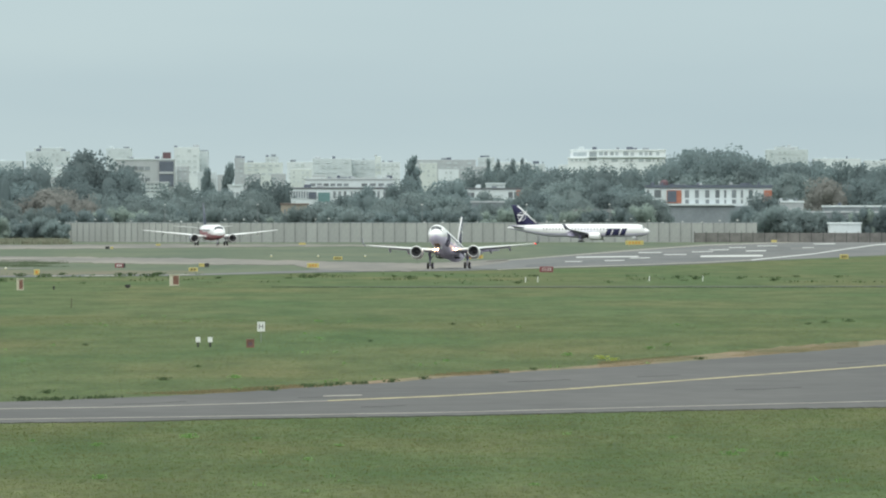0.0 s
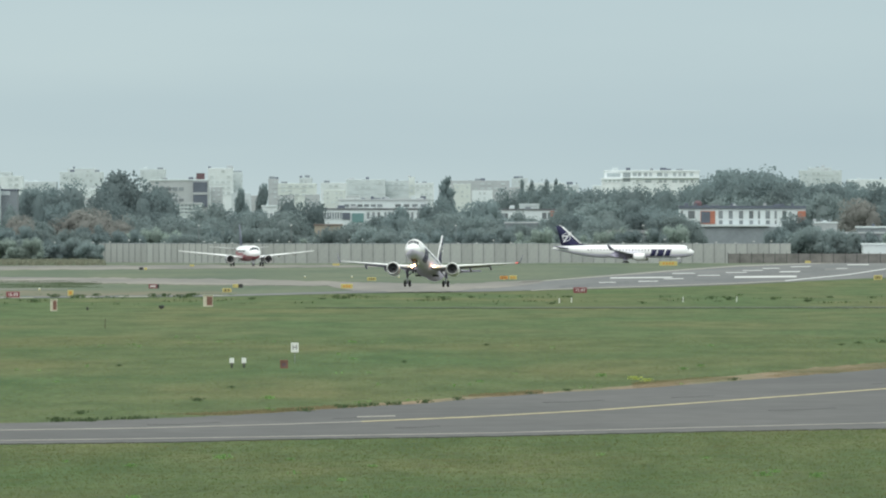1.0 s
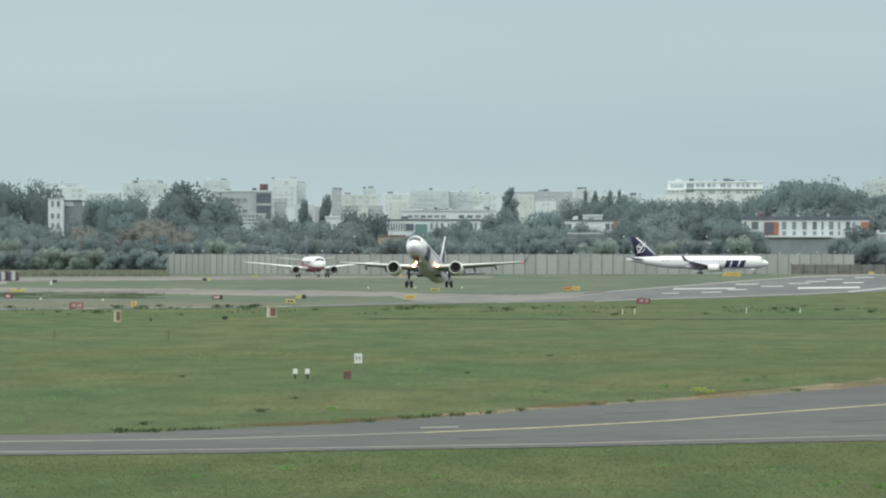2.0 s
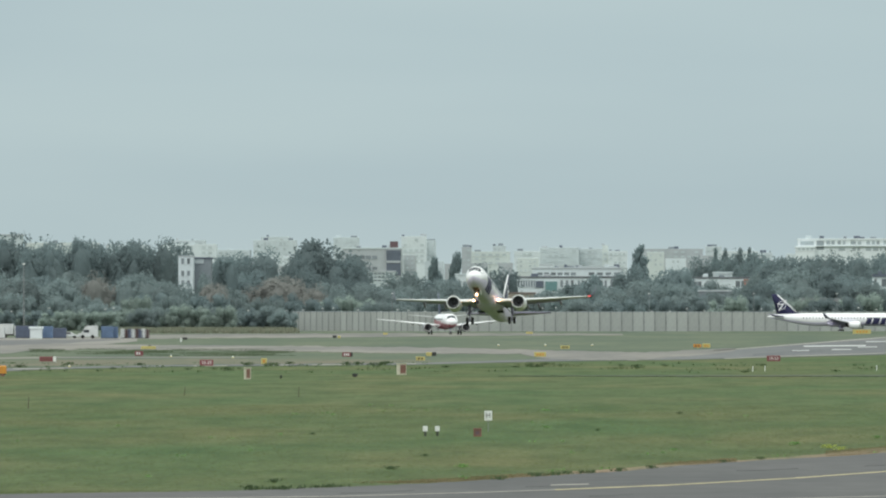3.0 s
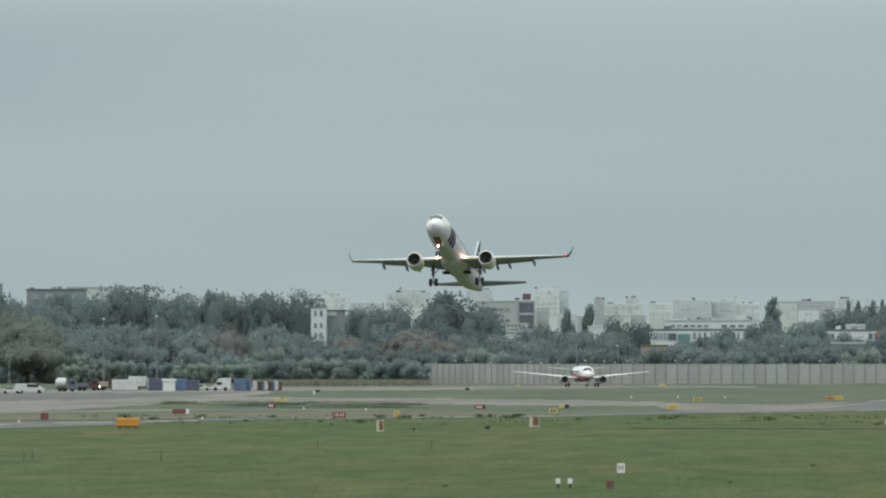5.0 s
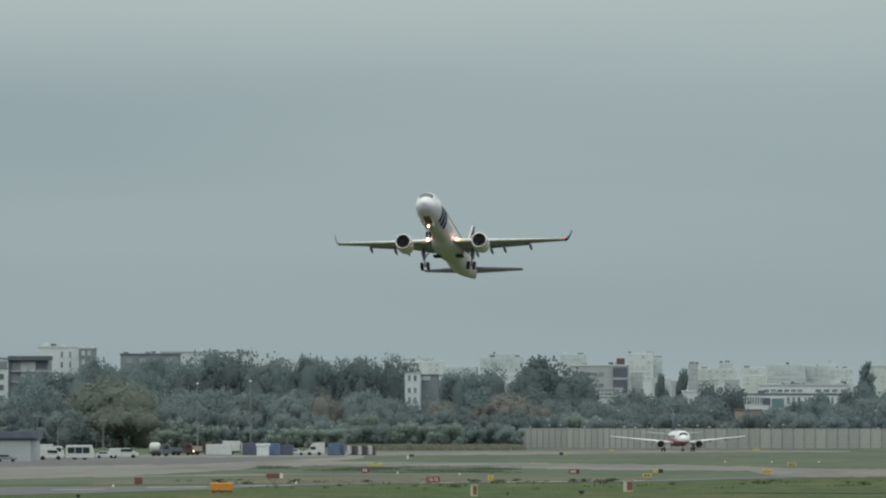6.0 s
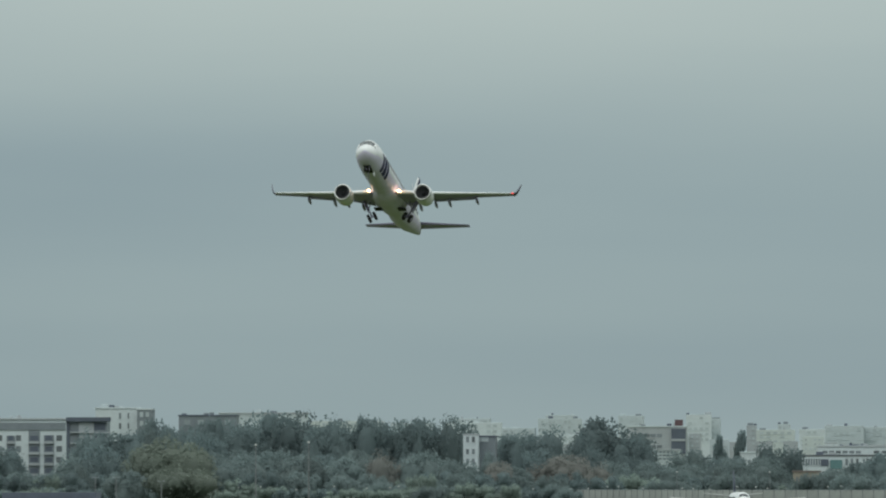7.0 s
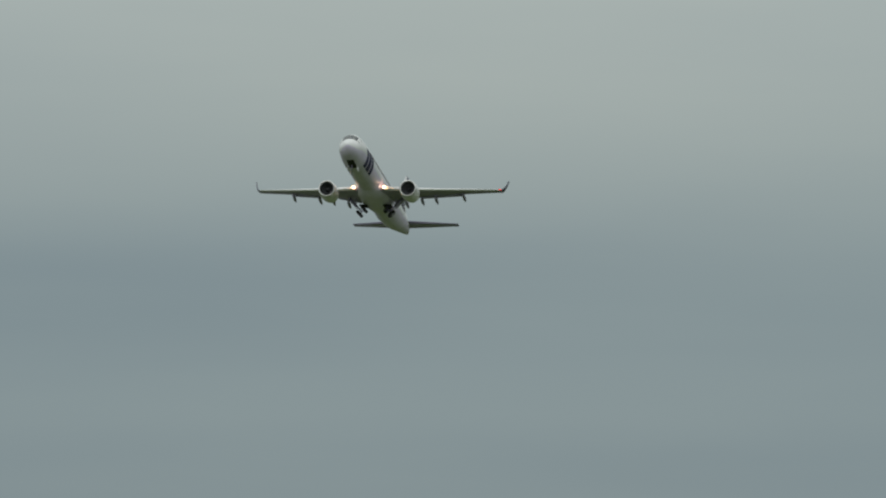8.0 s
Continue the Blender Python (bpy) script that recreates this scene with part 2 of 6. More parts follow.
RUST = mat("rust_red_panel", (0.20, 0.10, 0.075), 0.7, var=0.15, scale=3.0)
V_WHITE = mat("white_vehicle_paint", (0.58, 0.60, 0.61), 0.35, var=0.07, scale=0.8)
V_BLUE = mat("blue_container_paint", (0.11, 0.17, 0.29), 0.5, var=0.1, scale=0.8)
V_NAVY = mat("dark_blue_vehicle_paint", (0.09, 0.11, 0.17), 0.4, var=0.1, scale=0.8)
V_RED = mat("dark_red_vehicle_paint", (0.075, 0.040, 0.040), 0.4, var=0.1, scale=0.8)
FENCE = mat("weathered_mesh", (0.19, 0.185, 0.18), 0.9, var=0.15, scale=0.4)
WINM = mat("shaded_window_glass", (0.33, 0.38, 0.41), 0.5, var=0.08, scale=0.5, per_object=0.2)
POLE = mat("galvanised_steel", (0.24, 0.25, 0.265), 0.6, var=0.1, scale=2.0)


# ---- mesh helpers ----
def mesh_of(name, verts, faces, materials, smooth=False, slots=None):
    me = bpy.data.meshes.new(name)
    me.from_pydata([tuple(v) for v in verts], [], [tuple(f) for f in faces])
    for m in materials if isinstance(materials, (list, tuple)) else [materials]:
        me.materials.append(m)
    if slots is not None:
        me.polygons.foreach_set("material_index", slots)
    if smooth:
        me.polygons.foreach_set("use_smooth", [True] * len(me.polygons))
    me.update()
    return me


def part(name, me, parent, label="", m=None):
    ob = new(name, me)
    ob.parent = parent
    if m is not None:
        ob.matrix_basis = m
    if label:
        ob["label"] = label
    return ob


def thing(name, label, category, m=None, group="", kind=""):
    ob = new(name)
    ob.empty_display_size = 0.2
    if m is not None:
        ob.matrix_basis = m
    return tagged(ob, label, category, group, kind)


def box_vf(x0, y0, z0, x1, y1, z1, bevel=0.0):
    if bevel <= 0:
        v = [(x, y, z) for z in (z0, z1) for y in (y0, y1) for x in (x0, x1)]
        f = [(0, 2, 3, 1), (4, 5, 7, 6), (0, 1, 5, 4), (2, 6, 7, 3), (0, 4, 6, 2), (1, 3, 7, 5)]
        return v, f
    b = bevel
    ring = [(x0 + b, y0), (x1 - b, y0), (x1, y0 + b), (x1, y1 - b), (x1 - b, y1), (x0 + b, y1), (x0, y1 - b), (x0, y0 + b)]
    inner = [(x0 + b, y0 + b), (x1 - b, y0 + b), (x1 - b, y0 + b), (x1 - b, y1 - b), (x1 - b, y1 - b), (x0 + b, y1 - b), (x0 + b, y1 - b), (x0 + b, y0 + b)]
    v = [(x, y, z0) for x, y in ring] + [(x, y, z1 - b) for x, y in ring] + [(x, y, z1) for x, y in inner]
    f = [tuple(range(7, -1, -1))]
    for k in (0, 8):
        f += [(k + i, k + (i + 1) % 8, k + 8 + (i + 1) % 8, k + 8 + i) for i in range(8)]
    f.append((16, 17, 19, 21))
    return v, f


def join_vf(*items):
    v, f = [], []
    for a, b in items:
        k = len(v)
        v += list(a)
        f += [tuple(i + k for i in q) for q in b]
    return v, f


def tube_vf(p0, p1, r0, r1=None, n=10, caps=True):
    r1 = r0 if r1 is None else r1
    p0, p1 = Vector(p0), Vector(p1)
    q = (p1 - p0).to_track_quat("Z", "Y")
    v = []
    for p, r in ((p0, r0), (p1, r1)):
        v += [p + q @ Vector((r * math.cos(2 * math.pi * i / n), r * math.sin(2 * math.pi * i / n), 0)) for i in range(n)]
    f = [(i, (i + 1) % n, n + (i + 1) % n, n + i) for i in range(n)]
    if caps:
        f += [tuple(range(n - 1, -1, -1)), tuple(range(n, 2 * n))]
    return v, f


def rings_vf(rings, cap0=True, cap1=True):
    n = len(rings[0])
    v = [p for r in rings for p in r]
    f = []
    for k in range(len(rings) - 1):
        f += [(k * n + i, k * n + (i + 1) % n, (k + 1) * n + (i + 1) % n, (k + 1) * n + i) for i in range(n)]
    if cap0:
        f.append(tuple(range(n - 1, -1, -1)))
    if cap1:
        f.append(tuple(range((len(rings) - 1) * n, len(rings) * n)))
    return v, f


# ---- ground and paving ----
ground_v, ground_f = [], []
gxs = np.linspace(-2400, 2400, 25)
gys = np.linspace(-600, 4960, 41)
for y in gys:
    for x in gxs:
        ground_v.append((x, y, 0.0))
for j in range(40):
    for i in range(24):
        a = j * 25 + i
        ground_f.append((a, a + 1, a + 26, a + 25))
ground = tagged(new("ground", mesh_of("ground", ground_v, ground_f, GRASS)), "mown green airfield grass with dry patches", "grass", kind="structure")


def ribbon(name, near, far, z, material, label, category="pavement", bottom=None, ragged=0.0):
    """A slab of paving between two edges, each a list of bearings and dips on the ground."""
    us = sorted({u for u, _ in near} | {u for u, _ in far})
    full = []
    for a, b in zip(us, us[1:]):
        k = max(1, int((b - a) / (9 if ragged else 60)))
        full += [a + (b - a) * i / k for i in range(k)]
    full.append(us[-1])
    rows = []
    for edge in (near, far):
        vs = np.interp(full, [p[0] for p in edge], [p[1] for p in edge])
        if ragged:
            # turf creeps over the slab's edges
            vs = [v + ragged * (noise.noise(Vector((u * 0.03, len(rows) * 9.0, 0))) + 0.6 * noise.noise(Vector((u * 0.11, 5 + len(rows) * 9.0, 0)))) for u, v in zip(full, vs)]
        rows.append([(gx(u, gd(v)), gd(v)) for u, v in zip(full, vs)])
    n = len(full)
    low = -0.1 if bottom is None else bottom
    v = [(x, y, z) for r in rows for x, y in r] + [(x, y, low) for r in rows for x, y in r]
    f = []
    for i in range(n - 1):
        f.append((i, i + 1, n + i + 1, n + i))
        f.append((2 * n + i, 2 * n + i + 1, i + 1, i))
        f.append((n + i, n + i + 1, 3 * n + i + 1, 3 * n + i))
    f += [(0, n, 3 * n, 2 * n), (n - 1, 3 * n - 1, 4 * n - 1, 2 * n - 1)]
    ob = new(name, mesh_of(name, v, f, material))
    return tagged(ob, label, category, kind="structure")


NEAR_FAR = [(-700, 722), (-400, 719), (-282, 717), (0, 713), (100, 710), (300, 702), (400, 697), (550, 687), (700, 678), (800, 668), (950, 658),
            (1100, 650), (1250, 638), (1450, 622), (1568, 611), (1900, 585)]
NEAR_NEAR = [(-700, 753), (-400, 752), (0, 750), (250, 747), (400, 743), (800, 737), (1200, 728), (1568, 722), (1900, 714)]
NEAR_LINE = [(-700, 731), (-300, 729), (0, 725.5), (200, 722.5), (450, 715.5), (784, 702.5), (1000, 690.5), (1250, 672), (1568, 648), (1900, 622)]
EDGE_LINE = [(-700, 749), (-400, 747.5), (0, 744), (300, 740), (800, 731.5), (1200, 721), (1568, 711.5), (1900, 702)]
ribbon("taxiway", NEAR_NEAR, NEAR_FAR, 0.04, ASPHALT, "grey asphalt taxiway with worn yellow lines", "taxiway", ragged=0.9)


def line(name, pts, thick, z, material, label):
    return ribbon(name, [(u, v + thick / 2) for u, v in pts], [(u, v - thick / 2) for u, v in pts], z, material, label, "marking", bottom=z - 0.01)


DRYV = mat("dry_verge_turf", (0.165, 0.112, 0.062), 0.95, var=0.2, scale=0.22, second=(0.092, 0.086, 0.036), stretch=(1.0, 0.10, 1))
VERGE = [(430, 0.4), (560, 3.5), (800, 4.5), (1000, 4.0), (1100, 8.0), (1300, 11.0), (1450, 13.0), (1568, 8.0), (1700, 0.6)]
ribbon("dry_verge", [(u, float(np.interp(u, [p[0] for p in NEAR_FAR], [p[1] for p in NEAR_FAR])) + 1.0) for u, _ in VERGE],
       [(u, float(np.interp(u, [p[0] for p in NEAR_FAR], [p[1] for p in NEAR_FAR])) - h) for u, h in VERGE], 0.02, DRYV, "dry brown turf along the taxiway edge", "grass", ragged=3.2)
line("taxiway_centre_line", [(580, 711)] + NEAR_LINE[5:], 1.5, 0.05, PAINT_Y, "yellow painted taxiway centre line")
line("taxiway_centre_line", NEAR_LINE[:5] + [(580, 711)], 0.8, 0.05, PAINT_F, "faded worn end of the taxiway centre line")
line("taxiway_edge_line", EDGE_LINE, 0.7, 0.05, PAINT_F, "faded pale taxiway edge line")

# the grass out to the wall, with haze put into its colour
ribbon("hazed_far_grass", [(-1300, 497), (-440, 494), (330, 486), (800, 478), (1300, 464), (1600, 452), (2000, 444)], [(-1300, 420), (0, 420), (2000, 416)], 0.025, HAZED_GRASS, "haze-greyed grass between runway and wall", "grass")
# a low grass rise between the runway and the far taxiway
rise_v, rise_f = [], []
for i in range(41):
    u = 830 + 10.25 * i
    top = 0.62 * min(1.0, (u - 830) / 60.0, (1240 - u) / 60.0)
    for k in range(9):
        y = 2828 + 5.5 * k
        rise_v.append((gx(u, y), y, 0.01 + top * 0.5 * (1 - math.cos(2 * math.pi * k / 8))))
    if i:
        rise_f += [(9 * i - 9 + k, 9 * i + k, 9 * i + k + 1, 9 * i - 8 + k) for k in range(8)]
tagged(new("grass_rise", mesh_of("grass_rise", rise_v, rise_f, HAZED_GRASS, True)), "low grassy rise before the far taxiway", "grass", kind="structure")
TAR = mat("tar_repair", (0.045, 0.045, 0.047), 0.85, var=0.2, scale=0.8)
for u0, u1, v, th in ((528, 600, 704.5, 1.3), (1128, 1205, 667, 1.2), (1482, 1530, 643, 1.4), (200, 330, 716, 1.0), (900, 1010, 676, 0.9), (640, 720, 721, 1.0), (1300, 1420, 690, 1.0)):
    line("taxiway_repair", [(u0, v + 1), ((u0 + u1) / 2, v), (u1, v - (u1 - u0) * 0.03)], th, 0.052, TAR, "dark tar repair streak on the taxiway")
line("taxiway_patch", [(572, 703), (640, 701)], 1.4, 0.053, PAINT_F, "short pale patch on the taxiway")
# runway: comes in from the far end, runs on toward the near end
ribbon("runway", [(-1100, 519), (-740, 512), (-600, 508), (-440, 503), (-330, 497), (-100, 492), (330, 488.5), (560, 483), (700, 481), (800, 480), (950, 476),
                  (1150, 471), (1250, 467), (1350, 462), (1480, 456), (1600, 450), (1900, 444)],
       [(-1100, 503), (-740, 498), (-440, 496), (-330, 494), (-100, 489.5), (330, 486), (560, 479), (640, 475), (900, 461), (1000, 452), (1150, 440), (1250, 433), (1400, 428),
        (1600, 424), (1900, 420)], 0.05, RUNWAY, "grey asphalt runway with white markings", "runway")
ribbon("exit_taxiway", [(-520, 467), (-420, 466), (-330, 463), (-240, 461), (-100, 462), (0, 464), (150, 465.5), (250, 467.5), (400, 469), (520, 470), (565, 478.5), (640, 481.2), (740, 480.2), (860, 470), (900, 464)],
       [(-520, 465.5), (-420, 456), (-330, 452), (-240, 453), (0, 455), (150, 456), (400, 459), (550, 463), (640, 465), (740, 467), (860, 461), (900, 460)],
       0.07, CONCRETE, "pale worn concrete exit taxiway", "taxiway", ragged=1.6)
ribbon("apron", [(-1300, 500), (-1000, 490), (-740, 484), (-590, 479), (-470, 473), (-400, 469), (-330, 462), (-240, 455), (-160, 447)],
       [(-1300, 441), (-740, 441), (-400, 441), (-240, 440), (-160, 439)], 0.06, APRON, "worn grey apron with pale stained bays", "apron", ragged=1.4)
LANE = mat("dark_apron_lane", (0.084, 0.085, 0.090), 0.92, var=0.14, scale=0.03, second=(0.108, 0.106, 0.106), stretch=(0.6, 0.1, 1))
ribbon("apron_lane", [(-1300, 470), (-900, 464), (-701, 462), (-560, 459), (-420, 457), (-300, 451), (-190, 445)], [(-1300, 446), (-900, 446), (-701, 446), (-560, 446), (-420, 445.5), (-300, 444.5), (-190, 443)],
       0.066, LANE, "dark grey asphalt lane across the apron", "apron", ragged=2.0)
DRYG = mat("dry_brown_turf", (0.104, 0.090, 0.056), 0.95, var=0.16, scale=0.06, second=(0.066, 0.078, 0.040), stretch=(1.0, 0.12, 1))
ribbon("dry_turf", [(-640, 494), (-330, 491), (100, 487), (360, 484)], [(-640, 489), (-480, 484), (-330, 480), (100, 478), (360, 480)], 0.03, DRYG, "dry brownish turf beside the runway", "grass", ragged=2.0)
ribbon("far_taxiway", [(-200, 444), (-160, 443), (0, 441), (120, 441), (300, 439), (480, 437), (700, 436)], [(-200, 437), (-160, 436), (0, 434.5), (120, 434), (300, 433), (480, 433), (700, 434)],
       0.05, CONCRETE, "narrow pale concrete taxiway along the wall", "taxiway", ragged=1.0)
ribbon("holding_strip", [(-640, 482), (-560, 481), (-300, 477), (-40, 476.5), (60, 476)], [(-640, 479), (-560, 478), (-300, 475), (-40, 475), (60, 475)], 0.05, CONCRETE, "narrow pale paved strip in the grass", "pavement")

for k, (u0, u1, v, th) in enumerate([
        (1240, 1350, 454.5, 3.6), (1320, 1356, 445, 2.0), (1130, 1170, 448, 1.4), (1175, 1215, 451.5, 1.4), (1115, 1150, 457.5, 1.4), (1070, 1105, 462, 1.4),
        (1020, 1130, 456, 2.2), (1000, 1030, 464, 1.2), (1255, 1290, 443, 1.2), (1290, 1320, 439, 1.2), (1340, 1375, 436, 1.2), (1440, 1478, 432.5, 1.6),
        (1420, 1440, 439, 1.0), (1225, 1262, 446.5, 1.2), (-715, -620, 503.5, 1.2), (-545, -440, 499.5, 1.2), (-380, -290, 496.5, 1.2), (-60, 0, 491.6, 1.2), (60, 110, 490.2, 1.2),
        (150, 210, 489.4, 1.2), (300, 335, 487.6, 1.2)]):
    line("runway_marking", [(u0, v), (u1, v - (u1 - u0) * 0.012)], th * 0.75, 0.065, PAINT_W if u0 > 900 else PAINT_F, "white painted runway marking")
RUBBERED = mat("rubber_streaked_asphalt", (0.066, 0.069, 0.075), 0.9, var=0.2, scale=0.06, second=(0.090, 0.093, 0.098), stretch=(2.0, 0.08, 1))
ribbon("touchdown_streaks", [(930, 474), (1050, 468), (1180, 460), (1300, 451), (1400, 444)], [(930, 469.5), (1050, 461), (1180, 450), (1300, 441), (1400, 435)], 0.056, RUBBERED, "dark rubber-streaked middle of the runway", "runway")
line("runway_edge_line", [(880, 478.5), (950, 475), (1100, 470.5), (1250, 465), (1330, 461)], 0.8, 0.07, PAINT_F, "faded near runway edge line")
line("runway_edge_line", [(1330, 461), (1440, 450), (1500, 441), (1550, 434), (1640, 428)], 1.3, 0.07, PAINT_W, "white painted runway edge line")
line("runway_edge_line", [(860, 464), (1000, 453.5), (1150, 441.5), (1250, 434.5), (1400, 429.5), (1600, 426)], 1.0, 0.07, PAINT_F, "faded far runway edge line")


# ---- airliners ----
# stations of the hull: metres aft of the nose, half width, top, bottom
HULL = [(0.0, 0.03, -0.16, -0.24), (0.12, 0.30, 0.08, -0.50), (0.45, 0.64, 0.40, -0.85), (0.9, 0.94, 0.62, -1.11), (1.25, 1.08, 0.80, -1.24), (1.9, 1.27, 1.46, -1.41), (2.4, 1.36, 1.64, -1.48),
        (3.2, 1.44, 1.74, -1.56), (4.2, 1.50, 1.78, -1.63), (5.5, 1.515, 1.78, -1.66), (10.0, 1.515, 1.78, -1.66), (16.0, 1.515, 1.78, -1.66), (22.0, 1.515, 1.78, -1.66),
        (26.0, 1.515, 1.76, -1.64), (28.5, 1.44, 1.74, -1.40), (31.0, 1.26, 1.70, -0.98), (33.5, 0.98, 1.60, -0.45), (35.5, 0.70, 1.50, -0.02), (37.2, 0.42, 1.32, 0.35),
        (38.3, 0.20, 1.08, 0.62), (38.6, 0.08, 0.94, 0.74)]


def hull_at(s):
    a = np.array(HULL)
    return [float(np.interp(s, a[:, 0], a[:, k])) for k in (1, 2, 3)]


def hull_point(s, ang, grow=1.0):
    """ang: 0 at the aircraft's left side, 90 at the top."""
    w, t, b = hull_at(s)
    c = (t + b) / 2
    return (18 - s, w * grow * math.cos(radians(ang)), c + (t - b) / 2 * grow * math.sin(radians(ang)))


def airliner(name, label, S, scheme, gear=1.0, span=4.58, mark=(6.7, 0.98), lit=True, winglet=True):
    """A twin-engined airliner. Its own x points forward, y to its left, z up; S stretches the plan to the type."""
    root = thing(name, label, "airplane")
    sx, sy, sz, su = S
    T = lambda p: (p[0] * sx, p[1] * sy, p[2] * sz)
    body_m, belly_m, fin_m, wing_m = scheme

    # hull
    n = 28
    rings = [[T(hull_point(s, 360.0 * i / n)) for i in range(n)] for s, *_ in HULL]
    v, f = rings_vf(rings)
    slots = []
    for k, q in enumerate(f):
        # the underside, right to the tail, takes the paint tinted against green bounce
        low = 0.55 * n <= k % n < 0.95 * n
        z = sum(v[i][2] for i in q) / len(q)
        x = sum(v[i][0] for i in q) / len(q)
        slots.append(1 if (low if belly_m is BELLY else z < (0.15 - 0.05 * x) * sz) else 0)
    part("fuselage", mesh_of("fuselage", v, f, [body_m, belly_m], True, slots), root)
    # belly fairing
    fr = []
    for s, w, h in ((12.0, 0.5, 0.2), (13.5, 1.35, 0.85), (16.0, 1.75, 1.05), (19.5, 1.75, 1.05), (22.0, 1.3, 0.8), (23.5, 0.5, 0.2)):
        fr.append([T((18 - s, w * math.cos(a), -0.95 - h * math.sin(a) * 0.95)) for a in np.linspace(0, math.pi, 11)])
    part("belly_fairing", mesh_of("belly_fairing", *rings_vf([list(reversed(r)) for r in fr]), belly_m, True), root)

    # cockpit panes
    for a0, a1, s0, s1 in ((46, 67.4, 1.30, 1.88), (68.4, 89.5, 1.28, 1.86), (90.5, 111.6, 1.28, 1.86), (112.6, 134, 1.30, 1.88), (24, 45, 1.45, 2.15), (135, 156, 1.45, 2.15)):
        pts = [hull_point(s, a, 1.012) for s, a in ((s0, a0), (s0, (a0 + a1) / 2), (s0, a1), (s1, a1), (s1, (a0 + a1) / 2), (s1, a0))]
        inn = [hull_point(s, a, 0.97) for s, a in ((s0, a0), (s0, (a0 + a1) / 2), (s0, a1), (s1, a1), (s1, (a0 + a1) / 2), (s1, a0))]
        vv = [T(p) for p in pts + inn]
        ff = [(0, 1, 4, 5), (1, 2, 3, 4)] + [(i, 6 + i, 6 + (i + 1) % 6, (i + 1) % 6) for i in range(6)]
        part("cockpit_window", mesh_of("cockpit_window", vv, ff, COCKPIT), root, "dark cockpit pane")
    # cabin windows
    wv, wf = box_vf(-0.13, -0.03, -0.19, 0.13, 0.03, 0.19)
    win = mesh_of("cabin_window", wv, wf, GLASSD)
    for side in (1, -1):
        for k in range(27):
            s = 6.2 + k * 0.86
            if s > 29:
                break
            w, t, b = hull_at(s)
            zz = 0.45
            yy = w * math.sqrt(max(0, 1 - ((zz - (t + b) / 2) / ((t - b) / 2)) ** 2))
            part("cabin_window", win, root, "", Matrix.Translation(T((18 - s, side * yy * 1.0, zz))))
    # airline mark: plain dark slanted shapes on both sides
    if fin_m is NAVY:
        for side in (1, -1):
            for s0, s1, lean in ((0.0, 1.4, 0.8), (1.8, 3.6, 0.8), (4.0, 5.4, 0.8)):
                s0, s1 = mark[0] + s0 * mark[1], mark[0] + s1 * mark[1]
                vv, ff = [], []
                for k in range(11):
                    a = -50 + 6.8 * k
                    ang = a if side > 0 else 180 - a
                    sh = -lean * k / 10
                    vv += [T(hull_point(s0 + sh, ang, 1.010)), T(hull_point(s1 + sh, ang, 1.010))]
                    if k:
                        ff.append((2 * k - 2, 2 * k - 1, 2 * k + 1, 2 * k))
                part("airline_mark", mesh_of("airline_mark", vv, ff, NAVY), root, "plain dark blue slanted shape")

    # wings
    for side in (1, -1):
        secs = []
        for y, le, te, z, th in ((0.9, 4.6, -2.5, -1.2, 0.62), (1.5, 4.2, -2.4, -1.15, 0.60), (4.7, 2.1, -1.9, -0.64, 0.42), (9.2, 0.0, -2.35, -0.08, 0.22), (13.75, -2.1, -3.45, 0.50, 0.14)):
            c = le - te
            prof = [(le, 0.0), (le - 0.06 * c, 0.42), (le - 0.3 * c, 0.62), (le - 0.65 * c, 0.38), (te, 0.02), (le - 0.65 * c, -0.22), (le - 0.3 * c, -0.40), (le - 0.06 * c, -0.30)]
            secs.append([T((x, side * y, z + dz * th + (le - x) * 0.04)) for x, dz in prof])
        part("wing", mesh_of("wing", *rings_vf(secs), wing_m, True), root, "grey wing with bright leading edge")
        # bright leading edge strip
        lead = []
        for y, le, z, th in ((1.7, 4.12, -1.13, 0.60), (4.7, 2.12, -0.64, 0.42), (9.2, 0.02, -0.08, 0.28), (13.6, -2.0, 0.48, 0.17)):
            lead.append([T((le + dx, side * y, z + dz * th)) for dx, dz in ((0.05, 0.0), (-0.08, 0.42), (-0.32, 0.58), (-0.32, -0.30), (-0.08, -0.26))])
        part("slat", mesh_of("slat", *rings_vf(lead), SLATM, True), root, "bare metal leading edge")
        # lowered flaps
        for ya, yb, xa, xb, za, zb in ((1.9, 4.5, -2.15, -1.75, -0.93, -0.52), (4.9, 9.6, -1.75, -2.5, -0.52, 0.0)):
            fl = [[T((x + dx, side * y, z + dz)) for dx, dz in ((0.5, 0.03), (0.1, 0.02), (-0.25, -0.06), (0.1, -0.06), (0.4, -0.03))] for y, x, z in ((ya, xa, za), (yb, xb, zb))]
            part("flap", mesh_of("flap", *rings_vf(fl), wing_m, True), root)
        # flap track fairings
        for y, x, z, l in ((3.3, -1.8, -1.10, 0.8), (5.05, -1.6, -0.80, 0.8), (6.6, -1.6, -0.62, 0.95), (9.65, -2.1, -0.22, 0.85)):
            fair = []
            for q, r in ((1.1, 0.04), (0.5, 0.15), (-0.3, 0.18), (-1.0, 0.13), (-1.6, 0.03)):
                fair.append([T((x + q * l, side * (y + r * math.cos(a)), z - 0.10 * abs(q - 1.1) + r * 1.3 * math.sin(a))) for a in np.linspace(0, 2 * math.pi, 9)[:-1]])
            part("flap_fairing", mesh_of("flap_fairing", *rings_vf(fair), wing_m, True), root)
        if winglet:
            wl = []
